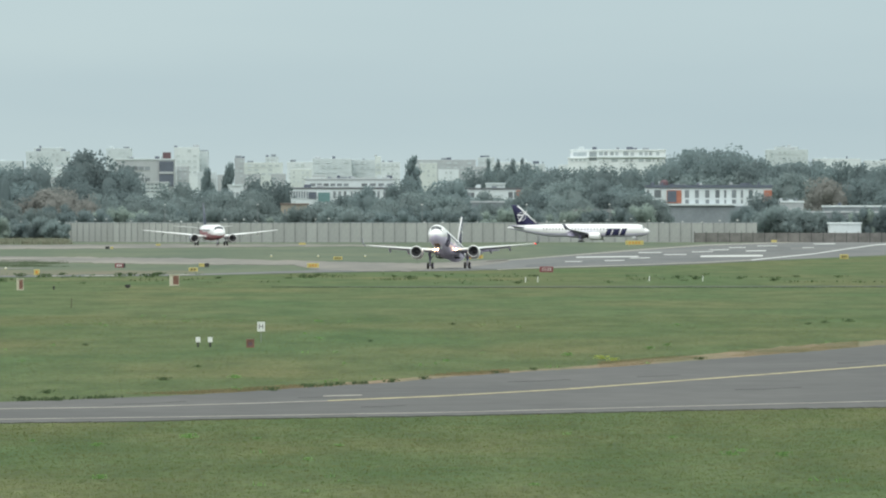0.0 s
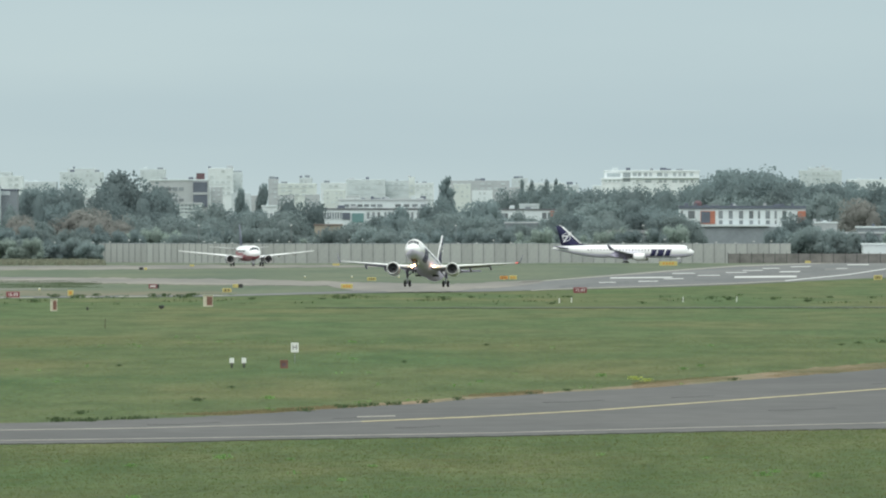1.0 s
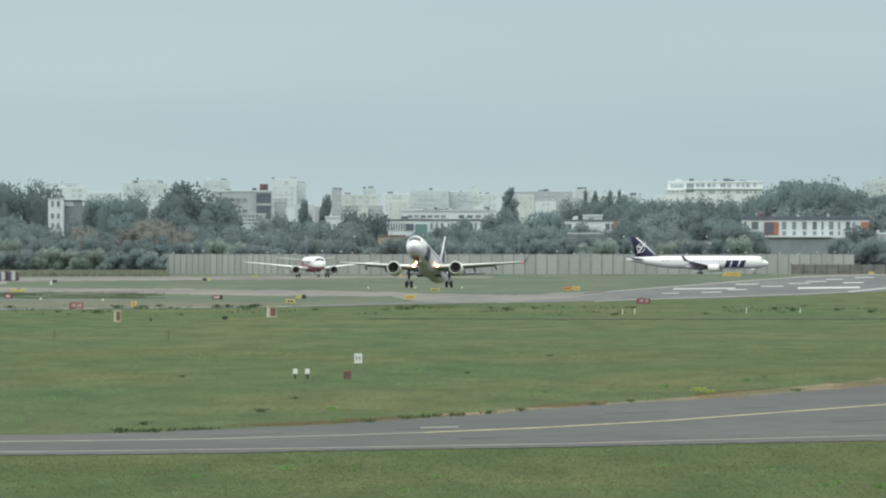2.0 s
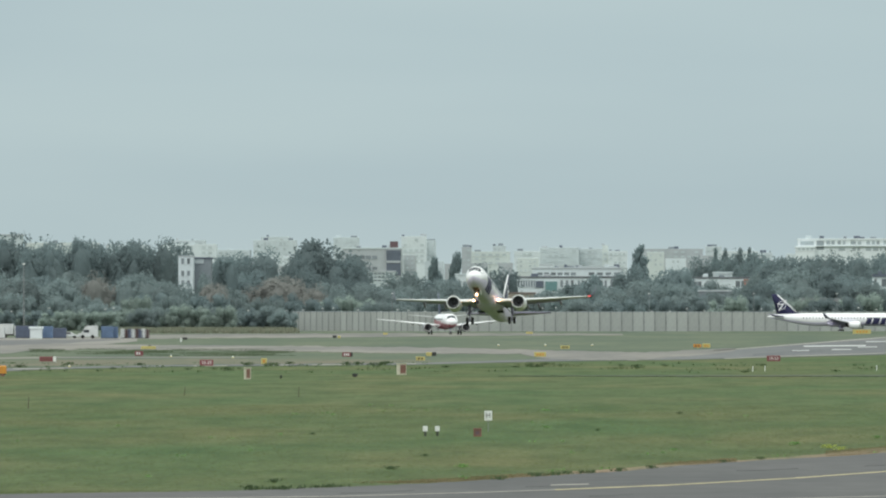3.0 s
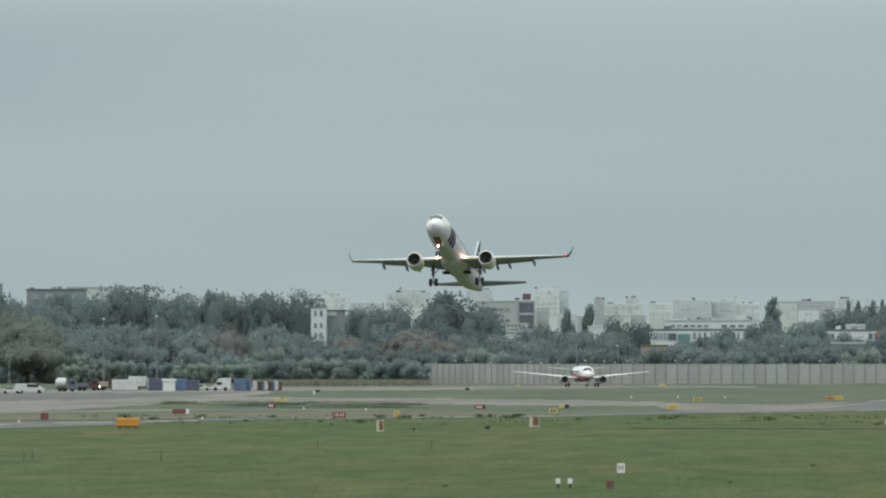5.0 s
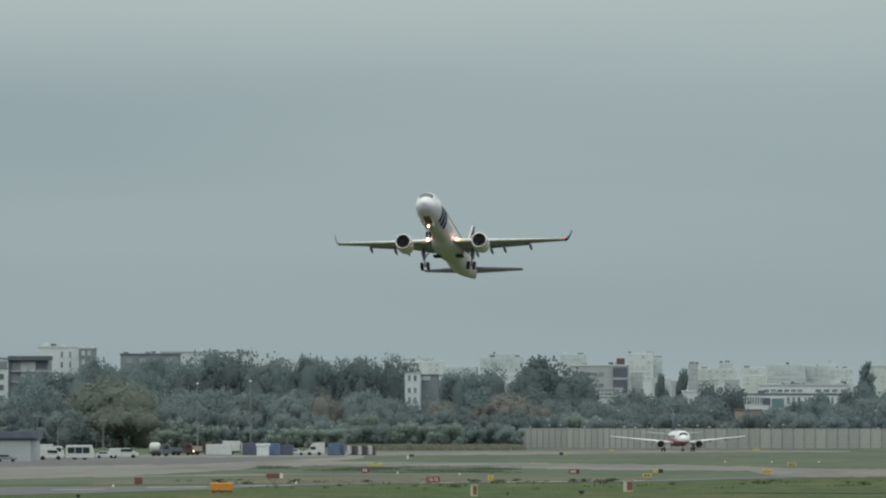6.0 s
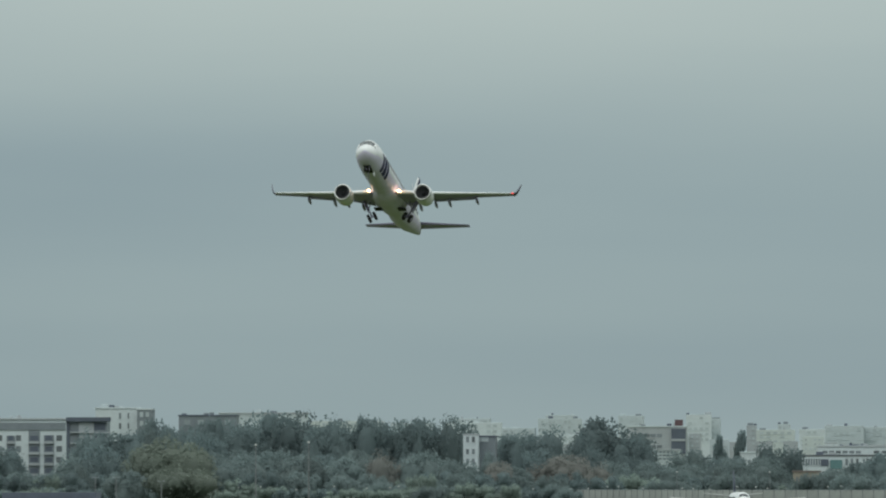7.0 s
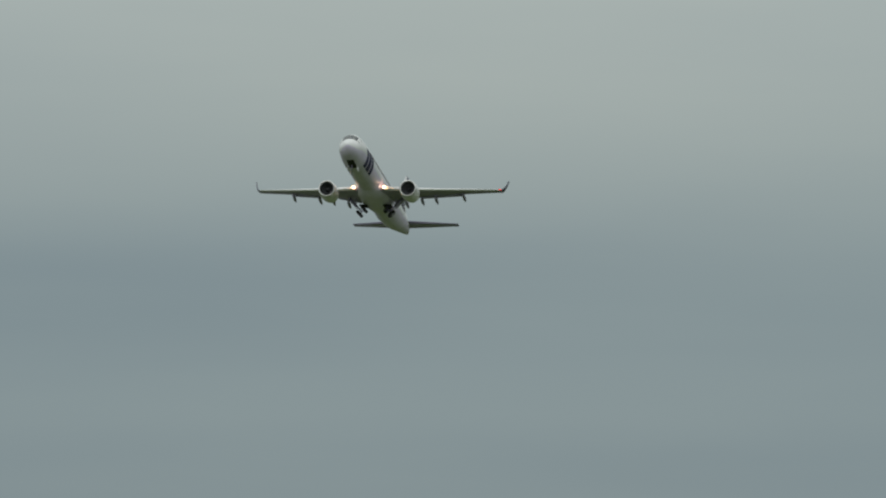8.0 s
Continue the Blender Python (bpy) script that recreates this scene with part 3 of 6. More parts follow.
            for y, le, te, z, th in ((13.72, -2.1, -3.45, 0.50, 0.14), (13.98, -2.45, -3.55, 0.72, 0.16), (14.2, -2.95, -3.8, 1.25, 0.15), (14.38, -3.5, -4.1, 1.95, 0.10)):
                wl.append([T((le, side * y, z)), T(((le + te) / 2, side * (y + th / 2), z)), T((te, side * y, z)), T(((le + te) / 2, side * (y - th / 2), z))])
            part("winglet", mesh_of("winglet", *rings_vf(wl), WINGLET if fin_m is NAVY else wing_m, True), root, "dark upturned wing tip")
        if side > 0 and lit:
            part("navigation_light", mesh_of("navigation_light", *tube_vf(T((-2.02, 13.5, 0.48)), T((-2.12, 13.85, 0.52)), 0.055, 0.05, 8), LAMP_R), root, "glowing red wing tip light")

        # engine
        ey, ez, ex = span, -1.43, 5.19
        def ring_at(x, r):
            return [(T((ex + x, 0, 0))[0], T((0, side * ey, 0))[1] + su * r * math.cos(a), T((0, 0, ez))[2] + su * r * math.sin(a)) for a in np.linspace(0, 2 * math.pi, 25)[:-1]]

        eng = [ring_at(x, r) for x, r in ((0.0, 0.86), (-0.12, 0.95), (-0.5, 1.02), (-1.3, 1.05), (-2.3, 0.98), (-3.1, 0.80))]
        nacelle = part("engine", mesh_of("engine", *rings_vf(eng, False, False), [body_m if fin_m is NAVY else V_NAVY], True), root, "rounded engine nacelle")

        part("inlet_lip", mesh_of("inlet_lip", *rings_vf([ring_at(-0.22, 0.985), ring_at(-0.08, 0.95), ring_at(0.03, 0.87), ring_at(-0.05, 0.79), ring_at(-0.25, 0.75)], False, False), METAL, True), nacelle, "polished metal inlet lip")
        part("inlet_duct", mesh_of("inlet_duct", *rings_vf([ring_at(-0.2, 0.755), ring_at(-0.95, 0.73)], False, True), DUCT, True), nacelle)
        part("spinner", mesh_of("spinner", *rings_vf([ring_at(-0.92, 0.26), ring_at(-0.7, 0.17), ring_at(-0.55, 0.03)], False, True), DARKM, True), nacelle)
        cy, cz, cx = T((0, side * ey, 0))[1], T((0, 0, ez))[2], T((ex - 0.85, 0, 0))[0]
        for k in range(18):
            a = 2 * math.pi * k / 18
            blade = [(cx + dx, cy + su * r * math.cos(a + da), cz + su * r * math.sin(a + da)) for r, da, dx in ((0.2, 0, 0), (0.2, 0.2, -0.06), (0.72, 0.2, -0.06), (0.72, 0.06, 0))]
            part("fan_blade", mesh_of("fan_blade", blade, [(0, 1, 2, 3)], FANM), nacelle)
        part("exhaust_cone", mesh_of("exhaust_cone", *rings_vf([ring_at(-2.9, 0.62), ring_at(-3.6, 0.48), ring_at(-4.2, 0.12)]), DARKM, True), nacelle)
        py = [T((x, side * (ey + dy), z)) for x, z in ((4.2, -0.52), (1.6, -0.62), (-0.6, -0.95), (3.4, -0.85)) for dy in (-0.14, 0.14)]
        part("pylon", mesh_of("pylon", py, [(0, 1, 3, 2), (2, 3, 5, 4), (4, 5, 7, 6), (6, 7, 1, 0), (0, 2, 4, 6), (1, 7, 5, 3)], wing_m), root)

        # tailplane
        hs = []
        for y, le, te, z, th in ((0.3, -15.4, -18.6, 0.85, 0.34), (6.04, -18.8, -19.95, 1.48, 0.12)):
            c = le - te
            hs.append([T((x, side * y, z + dz * th)) for x, dz in ((le, 0), (le - 0.2 * c, 0.5), (te, 0), (le - 0.2 * c, -0.5))])
        part("tailplane", mesh_of("tailplane", *rings_vf(hs), wing_m, True), root)

        # root landing light
        if lit:
            part("landing_light", mesh_of("landing_light", *tube_vf(T((4.0, side * 1.72, -1.02)), T((4.30, side * 1.72, -1.02)), 0.11, 0.145, 14), LAMP), root, "glowing landing light in the wing root")
    # fin
    fv = []
    for x0, x1, z, th in ((-10.5, -17.9, 1.55, 0.10), (-12.6, -18.1, 2.1, 0.34), (-15.2, -18.75, 4.5, 0.26), (-17.7, -19.45, 6.75, 0.16), (-18.1, -19.45, 6.95, 0.06)):
        fv.append([T((x0, 0, z)), T((x0 * 0.7 + x1 * 0.3, th / 2, z)), T((x1, 0, z)), T((x0 * 0.7 + x1 * 0.3, -th / 2, z))])
    part("fin", mesh_of("fin", *rings_vf(fv), fin_m, True), root, "")
    le = [[T((x + dx, y, z)) for dx, y in ((0.12, 0.0), (-0.36, w), (-0.36, -w))] for x, z, w in ((-12.6, 2.1, 0.17), (-15.2, 4.5, 0.15), (-17.7, 6.75, 0.11))]
    part("fin_leading_edge", mesh_of("fin_leading_edge", *rings_vf(le), WHITE if fin_m is NAVY else fin_m, True), root, "")
    if fin_m is NAVY:
        for side in (1, -1):
            ring = []
            for r in (1.12, 0.98):
                ring.append([T((-16.6 + r * math.cos(a), side * 0.19, 3.9 + r * math.sin(a))) for a in np.linspace(0, 2 * math.pi, 25)[:-1]])
            part("tail_ring", mesh_of("tail_ring", *rings_vf(ring, False, False), WHITE), root, "thin white ring on the fin")
            vv = [T(p) for p in ((-15.2, side * 0.2, 5.4), (-15.5, side * 0.2, 5.4), (-17.6, side * 0.2, 2.5), (-17.2, side * 0.2, 2.5), (-16.2, side * 0.2, 4.3), (-17.8, side * 0.2, 4.4), (-17.9, side * 0.2, 4.2), (-16.4, side * 0.2, 3.9))]
            part("tail_emblem", mesh_of("tail_emblem", vv, [(0, 1, 2, 3), (4, 5, 6, 7)], WHITE), root, "plain white slanted shape on the fin")

    # undercarriage: each leg turns about its hinge
    legs = {}

    def wheel(y, x, z, r, w, parent):
        c = []
        for dy, rr in ((-w / 2, r * 0.6), (-w / 2, r * 0.88), (-w * 0.36, r), (w * 0.36, r), (w / 2, r * 0.88), (w / 2, r * 0.6)):
            c.append([(x + rr * math.cos(a), y + dy, z + rr * math.sin(a)) for a in np.linspace(0, 2 * math.pi, 19)[:-1]])
        part("tyre", mesh_of("tyre", *rings_vf(c), RUBBER, True), parent)
        part("wheel_hub", mesh_of("wheel_hub", *tube_vf((x, y - w * 0.54, z), (x, y + w * 0.54, z), r * 0.45, None, 12), GREYP), parent)

    for side in (1, -1):
        hx, hy, hz = T((-0.55, side * 2.97, -1.0))
        leg = new("main_gear")
        leg.parent = root
        leg.matrix_basis = Matrix.Translation((hx, hy, hz))
        legs["left" if side > 0 else "right"] = (leg, (hx, hy, hz))
        drop = 3.04 * sz * gear - abs(hz)
        part("strut", mesh_of("strut", *join_vf(tube_vf((0, 0, 0.1), (0, 0, -drop * 0.55), 0.17, 0.14, 10), tube_vf((0, 0, -drop * 0.5), (0, 0, -drop), 0.09, 0.09, 10),
                                               tube_vf((0, -0.42, -drop), (0, 0.42, -drop), 0.07, None, 8), tube_vf((0, 0, -drop * 0.5), (0.1, -side * 1.0, 0.05), 0.07, None, 8)), GREYP, True), leg, "grey steel leg")
        part("leg_door", mesh_of("leg_door", *box_vf(-0.35, side * 0.18, -drop * 0.62, 0.35, side * 0.18 + 0.05, 0.1), wing_m), leg)
        for dy in (-0.36, 0.36):
            wheel(dy, 0, -drop, 0.5 * su, 0.32, leg)
        # a black box under the wing root in place of a shaded bay
        bx, by, bz = T((-0.6, side * 1.35, -1.93))
        part("gear_bay", mesh_of("gear_bay", *box_vf(bx - 0.6, by - 0.45, bz + 0.06, bx + 0.5, by + 0.45, bz + 0.2), BLACK), root, "black box for the shade in a wheel bay")
    nx, ny, nz = T((14.1, 0, -1.45))
    leg = new("nose_gear")
    leg.parent = root
    leg.matrix_basis = Matrix.Translation((nx, ny, nz))
    legs["nose"] = (leg, (nx, ny, nz))
    nd = 3.10 * sz * gear - abs(nz)
    part("strut", mesh_of("strut", *join_vf(tube_vf((0, 0, 0.1), (0, 0, -nd * 0.6), 0.11, 0.1, 10), tube_vf((0, 0, -nd * 0.5), (0, 0, -nd), 0.06, None, 8), tube_vf((0, -0.22, -nd), (0, 0.22, -nd), 0.05, None, 8),
                                           tube_vf((0, 0, -nd * 0.5), (-0.9, 0, 0.05), 0.05, None, 8)), GREYP, True), leg)
    for dy in (-0.2, 0.2):
        wheel(dy, 0, -nd, 0.33 * su, 0.2, leg)
    if lit:
        part("landing_light", mesh_of("landing_light", *tube_vf((0.1, 0, -nd * 0.42), (0.24, 0, -nd * 0.42), 0.09, 0.13, 12), LAMP), leg, "glowing nose gear light")
    # black patch laid on the hull as the shade of the nose bay
    vv, ff = [], []
    for k in range(6):
        st = 1.95 + 0.47 * k
        vv += [T(hull_point(st, 270 + a, 1.012)) for a in (-17, -9, 0, 9, 17)]
        ff += [(5 * k - 5 + q, 5 * k - 4 + q, 5 * k + 1 + q, 5 * k + q) for q in range(4)] if k else []
    part("nose_bay", mesh_of("nose_bay", vv, ff, BLACK), root, "black hull patch for the shade in the nose wheel bay")
    for side in (1, -1):
        part("bay_door", mesh_of("bay_door", *box_vf(nx - 0.8, side * 0.50 - 0.02, -1.98 * sz, nx + 0.2, side * 0.50 + 0.02, -1.5 * sz), body_m), root)
    return root, legs


takeoff_jet, takeoff_legs = airliner("departing_airliner", "white twin-jet regional airliner climbing away with wheels down", (1, 1, 1, 1), (WHITE, BELLY, NAVY, GREYP), mark=(4.7, 0.72))
taxi_jet, _ = airliner("taxiing_airliner", "white regional airliner with dark blue fin taxiing beside the wall", (1, 1, 1, 1), (WHITE, BELLY, NAVY, GREYP), lit=False)
red_jet, _ = airliner("red_bellied_airliner", "white airliner with red belly rolling toward the runway", (0.98, 1.27, 1.08, 1.15), (WHITE, REDP, V_NAVY, V_WHITE), gear=0.87, span=3.85, lit=False, winglet=False)

JET_ROWS = [
    (0.0, 0.86, 1713.0, 3.68, 0.66, 6.68, -96.84), (0.5, -3.33, 1684.0, 3.99, -0.12, 7.31, -96.73), (1.0, -7.68, 1648.0, 4.46, -0.58, 7.79, -96.93),
    (1.5, -11.99, 1614.2, 5.22, -0.33, 8.30, -96.87), (2.0, -16.36, 1580.1, 6.32, 0.10, 8.89, -96.81), (2.5, -20.79, 1544.0, 7.79, 0.62, 9.55, -96.74),
    (3.0, -25.18, 1505.0, 9.58, 0.98, 10.60, -96.86), (3.5, -29.78, 1470.0, 11.73, 0.91, 11.52, -96.66), (4.0, -34.25, 1430.0, 14.25, 1.63, 12.49, -97.1),
    (4.5, -39.02, 1393.6, 17.58, 1.59, 13.16, -97.29), (5.0, -43.90, 1359.2, 21.43, 1.39, 13.73, -97.37), (5.5, -48.80, 1322.5, 25.80, 1.04, 14.17, -97.35),
    (6.0, -53.59, 1281.4, 30.56, 1.06, 14.19, -97.02), (6.5, -58.60, 1244.8, 35.92, 0.50, 14.64, -96.74), (7.0, -63.97, 1215.0, 41.89, -0.37, 14.34, -96.57),
    (7.5, -69.20, 1203.0, 47.58, -0.52, 14.05, -96.58), (8.0, -75.00, 1196.0, 53.82, -0.20, 14.45, -96.79)]


def gear_rows(leg, axis_y, turn, t0, t1):
    """A leg that hangs until t0 and has swung by turn degrees at t1."""
    place = leg[1]
    rows = []
    for t in sorted({0.0, t0, t0 + (t1 - t0) * 0.5, t1, 8.0}):
        k = min(1.0, max(0.0, (t - t0) / (t1 - t0)))
        a = turn * k
        rows.append((t, pose(*place, 0 if axis_y else a, a if axis_y else 0, 0)))
    return rows


def motions():
    walk(takeoff_jet, [(t, pose(x, y, z, r, -p, h)) for t, x, y, z, r, p, h in JET_ROWS])
    walk(takeoff_legs["nose"][0], gear_rows(takeoff_legs["nose"], True, -105, 6.0, 7.5))
    walk(takeoff_legs["left"][0], gear_rows(takeoff_legs["left"], False, -44, 5.5, 8.0))
    walk(takeoff_legs["right"][0], gear_rows(takeoff_legs["right"], False, 44, 5.5, 8.0))
    # the parked-line jet rolls east at walking pace
    walk(taxi_jet, [(t, pose(gx(1032 + 19.3 * t, 2895), 2895 - 0.2 * t, 3.53, 0, 0, -7.0)) for t in (0.0, 2.0, 4.0, 6.0, 8.0)])
    walk(red_jet, [(t, pose(gx(374 + 4.0 * t, 2750), 2750 - 1.0 * t, 3.49, 0, 0, -82.0 - 0.35 * t)) for t in (0.0, 2.0, 4.0, 6.0, 8.0)])


# ---- trees ----
def crown_mesh(name, seed, lobes, count, leaf, material, base=0.04):
    """Many small leaf clumps through and around overlapping lobes; the crown is brought to unit height and unit width."""
    rng = np.random.default_rng(seed)
    L = np.array(lobes, float)
    wts = L[:, 3] ** 2
    idx = rng.choice(len(L), count, p=wts / wts.sum())
    d = rng.normal(size=(count, 3))
    d /= np.linalg.norm(d, axis=1)[:, None]
    rad = L[idx, 3] * (1 - 0.16 * rng.random(count) ** 1.5) * (1 + np.clip(0.07 * rng.normal(size=count), -0.15, 0.13))
    c = L[idx, :3] + d * rad[:, None] * np.stack([np.ones(count), np.ones(count), L[idx, 4]], 1)
    # inner mass of foliage, so that the crown is not hollow
    iv, fi = [], []
    for x, y, z, r, tall in [q for q in lobes if q[3] > (0.15 if len(lobes) > 22 else 0.0)]:
        k0 = len(iv)
        for j in range(6):
            ph = math.pi * (j + 0.5) / 6
            for i in range(9):
                th = 2 * math.pi * i / 9
                q = r * 0.74 * (1 + 0.08 * rng.normal())
                iv.append((x + q * math.sin(ph) * math.cos(th), y + q * math.sin(ph) * math.sin(th), z + q * tall * math.cos(ph)))
        fi += [[4 * count + k0 + j * 9 + i, 4 * count + k0 + j * 9 + (i + 1) % 9, 4 * count + k0 + (j + 1) * 9 + (i + 1) % 9, 4 * count + k0 + (j + 1) * 9 + i] for j in range(5) for i in range(9)]
    iv = np.array(iv)
    top, low = np.percentile(c[:, 2], 99.6), np.percentile(c[:, 2], 0.6)
    half = (np.percentile(c[:, :2], 99.0) - np.percentile(c[:, :2], 1.0)) / 2
    for q in (c, iv):
        q[:, :2] *= 0.5 / half
        q[:, 2] = base + (q[:, 2] - low) * (1 - base) / (top - low)
    n = 0.55 * rng.normal(size=(count, 3)) + d
    n /= np.linalg.norm(n, axis=1)[:, None]
    a = np.cross(n, rng.normal(size=(count, 3)))
    a /= np.linalg.norm(a, axis=1)[:, None]
    b = np.cross(n, a)
    s = leaf * (0.45 + 1.0 * rng.random(count))[:, None]
    v = np.stack([c - a * s, c + b * s * 0.6 - a * s * 0.1, c + a * s, c - b * s * 0.6 + a * s * 0.1 + n * s * 0.25], 1).reshape(-1, 3).tolist()
    f = np.arange(4 * count).reshape(-1, 4).tolist() + fi
    me = mesh_of(name, v + iv.tolist(), f, material)
    me.polygons.foreach_set("use_smooth", [k >= count for k in range(len(f))])
    return me


def lobes_round(seed, k=16, wide=0.42, low=0.30):
    """A few large limbs of foliage side by side, each with smaller sprays on it."""
    r = random.Random(seed)
    out = [(0, 0, 0.56, 0.33, 1.0)]
    for i in range(5):
        a = 6.28 * i / 5 + r.uniform(-0.4, 0.4)
        q, z = wide * r.uniform(0.45, 0.75), r.uniform(low + 0.06, 0.70)
        rr = r.uniform(0.19, 0.28)
        x, y, tall = q * math.cos(a), q * math.sin(a), r.uniform(0.95, 1.35)
        out.append((x, y, z, rr, tall))
        for _ in range(k // 3):
            t, u = r.uniform(0, 6.28), r.uniform(-0.5, 1.0)
            e = math.sqrt(1 - u * u)
            out.append((x + rr * 0.72 * e * math.cos(t), y + rr * 0.72 * e * math.sin(t), z + rr * 0.72 * u * tall, rr * r.uniform(0.22, 0.5), 1.0))
    for _ in range(k):
        t, u = r.uniform(0, 6.28), r.uniform(-0.2, 1.0)
        e = math.sqrt(1 - u * u)
        out.append((0.3 * e * math.cos(t), 0.3 * e * math.sin(t), 0.56 + 0.29 * u, r.uniform(0.08, 0.16), 1.0))
    return out


def lobes_tall(seed, k=12, wide=0.10):
    r = random.Random(seed)
    out = [(0, 0, 0.5, 0.12, 1.4)]
    for i in range(k):
        z = 0.18 + 0.74 * i / (k - 1)
        w = wide * (1.15 - 0.9 * abs(z - 0.42))
        out.append((r.uniform(-w, w) * 0.6, r.uniform(-w, w) * 0.6, z, w * r.uniform(0.8, 1.15), 1.4))
    return out


def lobes_cone(seed, k=16):
    r = random.Random(seed)
    out = [(0, 0, 0.35, 0.26, 0.9)]
    for i in range(k):
        z = 0.15 + 0.8 * i / (k - 1)
        w = 0.36 * (1.02 - z)
        a = r.uniform(0, 6.28)
        out.append((w * 0.7 * math.cos(a), w * 0.7 * math.sin(a), z, 0.05 + w * 0.5, 0.9))
    return out


def lobes_shrub(seed, k=14):
    r = random.Random(seed)
    out = [(0, 0, 0.42, 0.34, 0.8)]
    for _ in range(k):
        out.append((r.uniform(-0.7, 0.7), r.uniform(-0.4, 0.4), r.uniform(0.18, 0.72), r.uniform(0.14, 0.28), 0.85))
    return out


def trunk_mesh(seed, top=0.62):
    r = random.Random(seed)
    bits = [tube_vf((0, 0, -0.02), (0.01, 0, top * 0.6), 0.04, 0.025, 8), tube_vf((0.01, 0, top * 0.58), (0, 0.01, top), 0.02, 0.008, 6)]
    for k in range(5):
        a = r.uniform(0, 6.28)
        z = r.uniform(0.25, 0.5)
        bits.append(tube_vf((0, 0, z), (0.24 * math.cos(a), 0.24 * math.sin(a), z + r.uniform(0.12, 0.28)), 0.014, 0.005, 5))
    return mesh_of("trunk", *join_vf(*bits), BARK, True)


KINDS = {}


def tree_kind(key, lobes, count, leaf, material, label, category="tree", trunk=True):
    KINDS[key] = (crown_mesh("crown", len(KINDS) + 11, lobes, count, leaf, material), trunk_mesh(len(KINDS)) if trunk else None, label, category)


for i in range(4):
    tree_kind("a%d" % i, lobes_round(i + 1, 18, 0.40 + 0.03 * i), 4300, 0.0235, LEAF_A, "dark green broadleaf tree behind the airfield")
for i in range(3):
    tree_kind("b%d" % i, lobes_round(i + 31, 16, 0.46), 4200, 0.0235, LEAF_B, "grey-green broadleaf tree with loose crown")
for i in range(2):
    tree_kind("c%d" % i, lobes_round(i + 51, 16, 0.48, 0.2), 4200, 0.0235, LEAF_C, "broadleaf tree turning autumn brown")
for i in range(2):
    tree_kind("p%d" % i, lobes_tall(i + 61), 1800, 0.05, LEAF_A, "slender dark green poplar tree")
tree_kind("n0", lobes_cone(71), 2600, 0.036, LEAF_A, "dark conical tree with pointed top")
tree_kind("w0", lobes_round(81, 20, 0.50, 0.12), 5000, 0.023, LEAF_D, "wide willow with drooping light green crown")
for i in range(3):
    # every third bush kind takes the lightened leaf tone
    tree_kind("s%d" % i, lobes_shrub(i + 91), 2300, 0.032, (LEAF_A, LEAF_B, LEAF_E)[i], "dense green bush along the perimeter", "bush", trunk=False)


def plant(key, u, v_top, width, d, depth=None):
    """A tree of that kind whose top stands at dip v_top and whose crown spans width bearing steps."""
    crown, trunk, label, category = KINDS[key]
    h = gz(v_top, d)
    w = width / STEP * d
    ob = thing(category, label, category, group="trees and bushes beyond the airfield")
    k = w * (1.12 if key[0] != "s" else 1.25)
    ob.matrix_basis = Matrix.LocRotScale((gx(u, d), d, -0.02 * h if key[0] != "s" else -0.08 * h), Euler((0, 0, (u * 1.7) % 6.28 if key[0] != "s" else 0)), (k, k, h * (1.0 if key[0] != "s" else 1.10)))
    part("crown", crown, ob)
    if trunk:
        part("trunk", trunk, ob)
    return ob


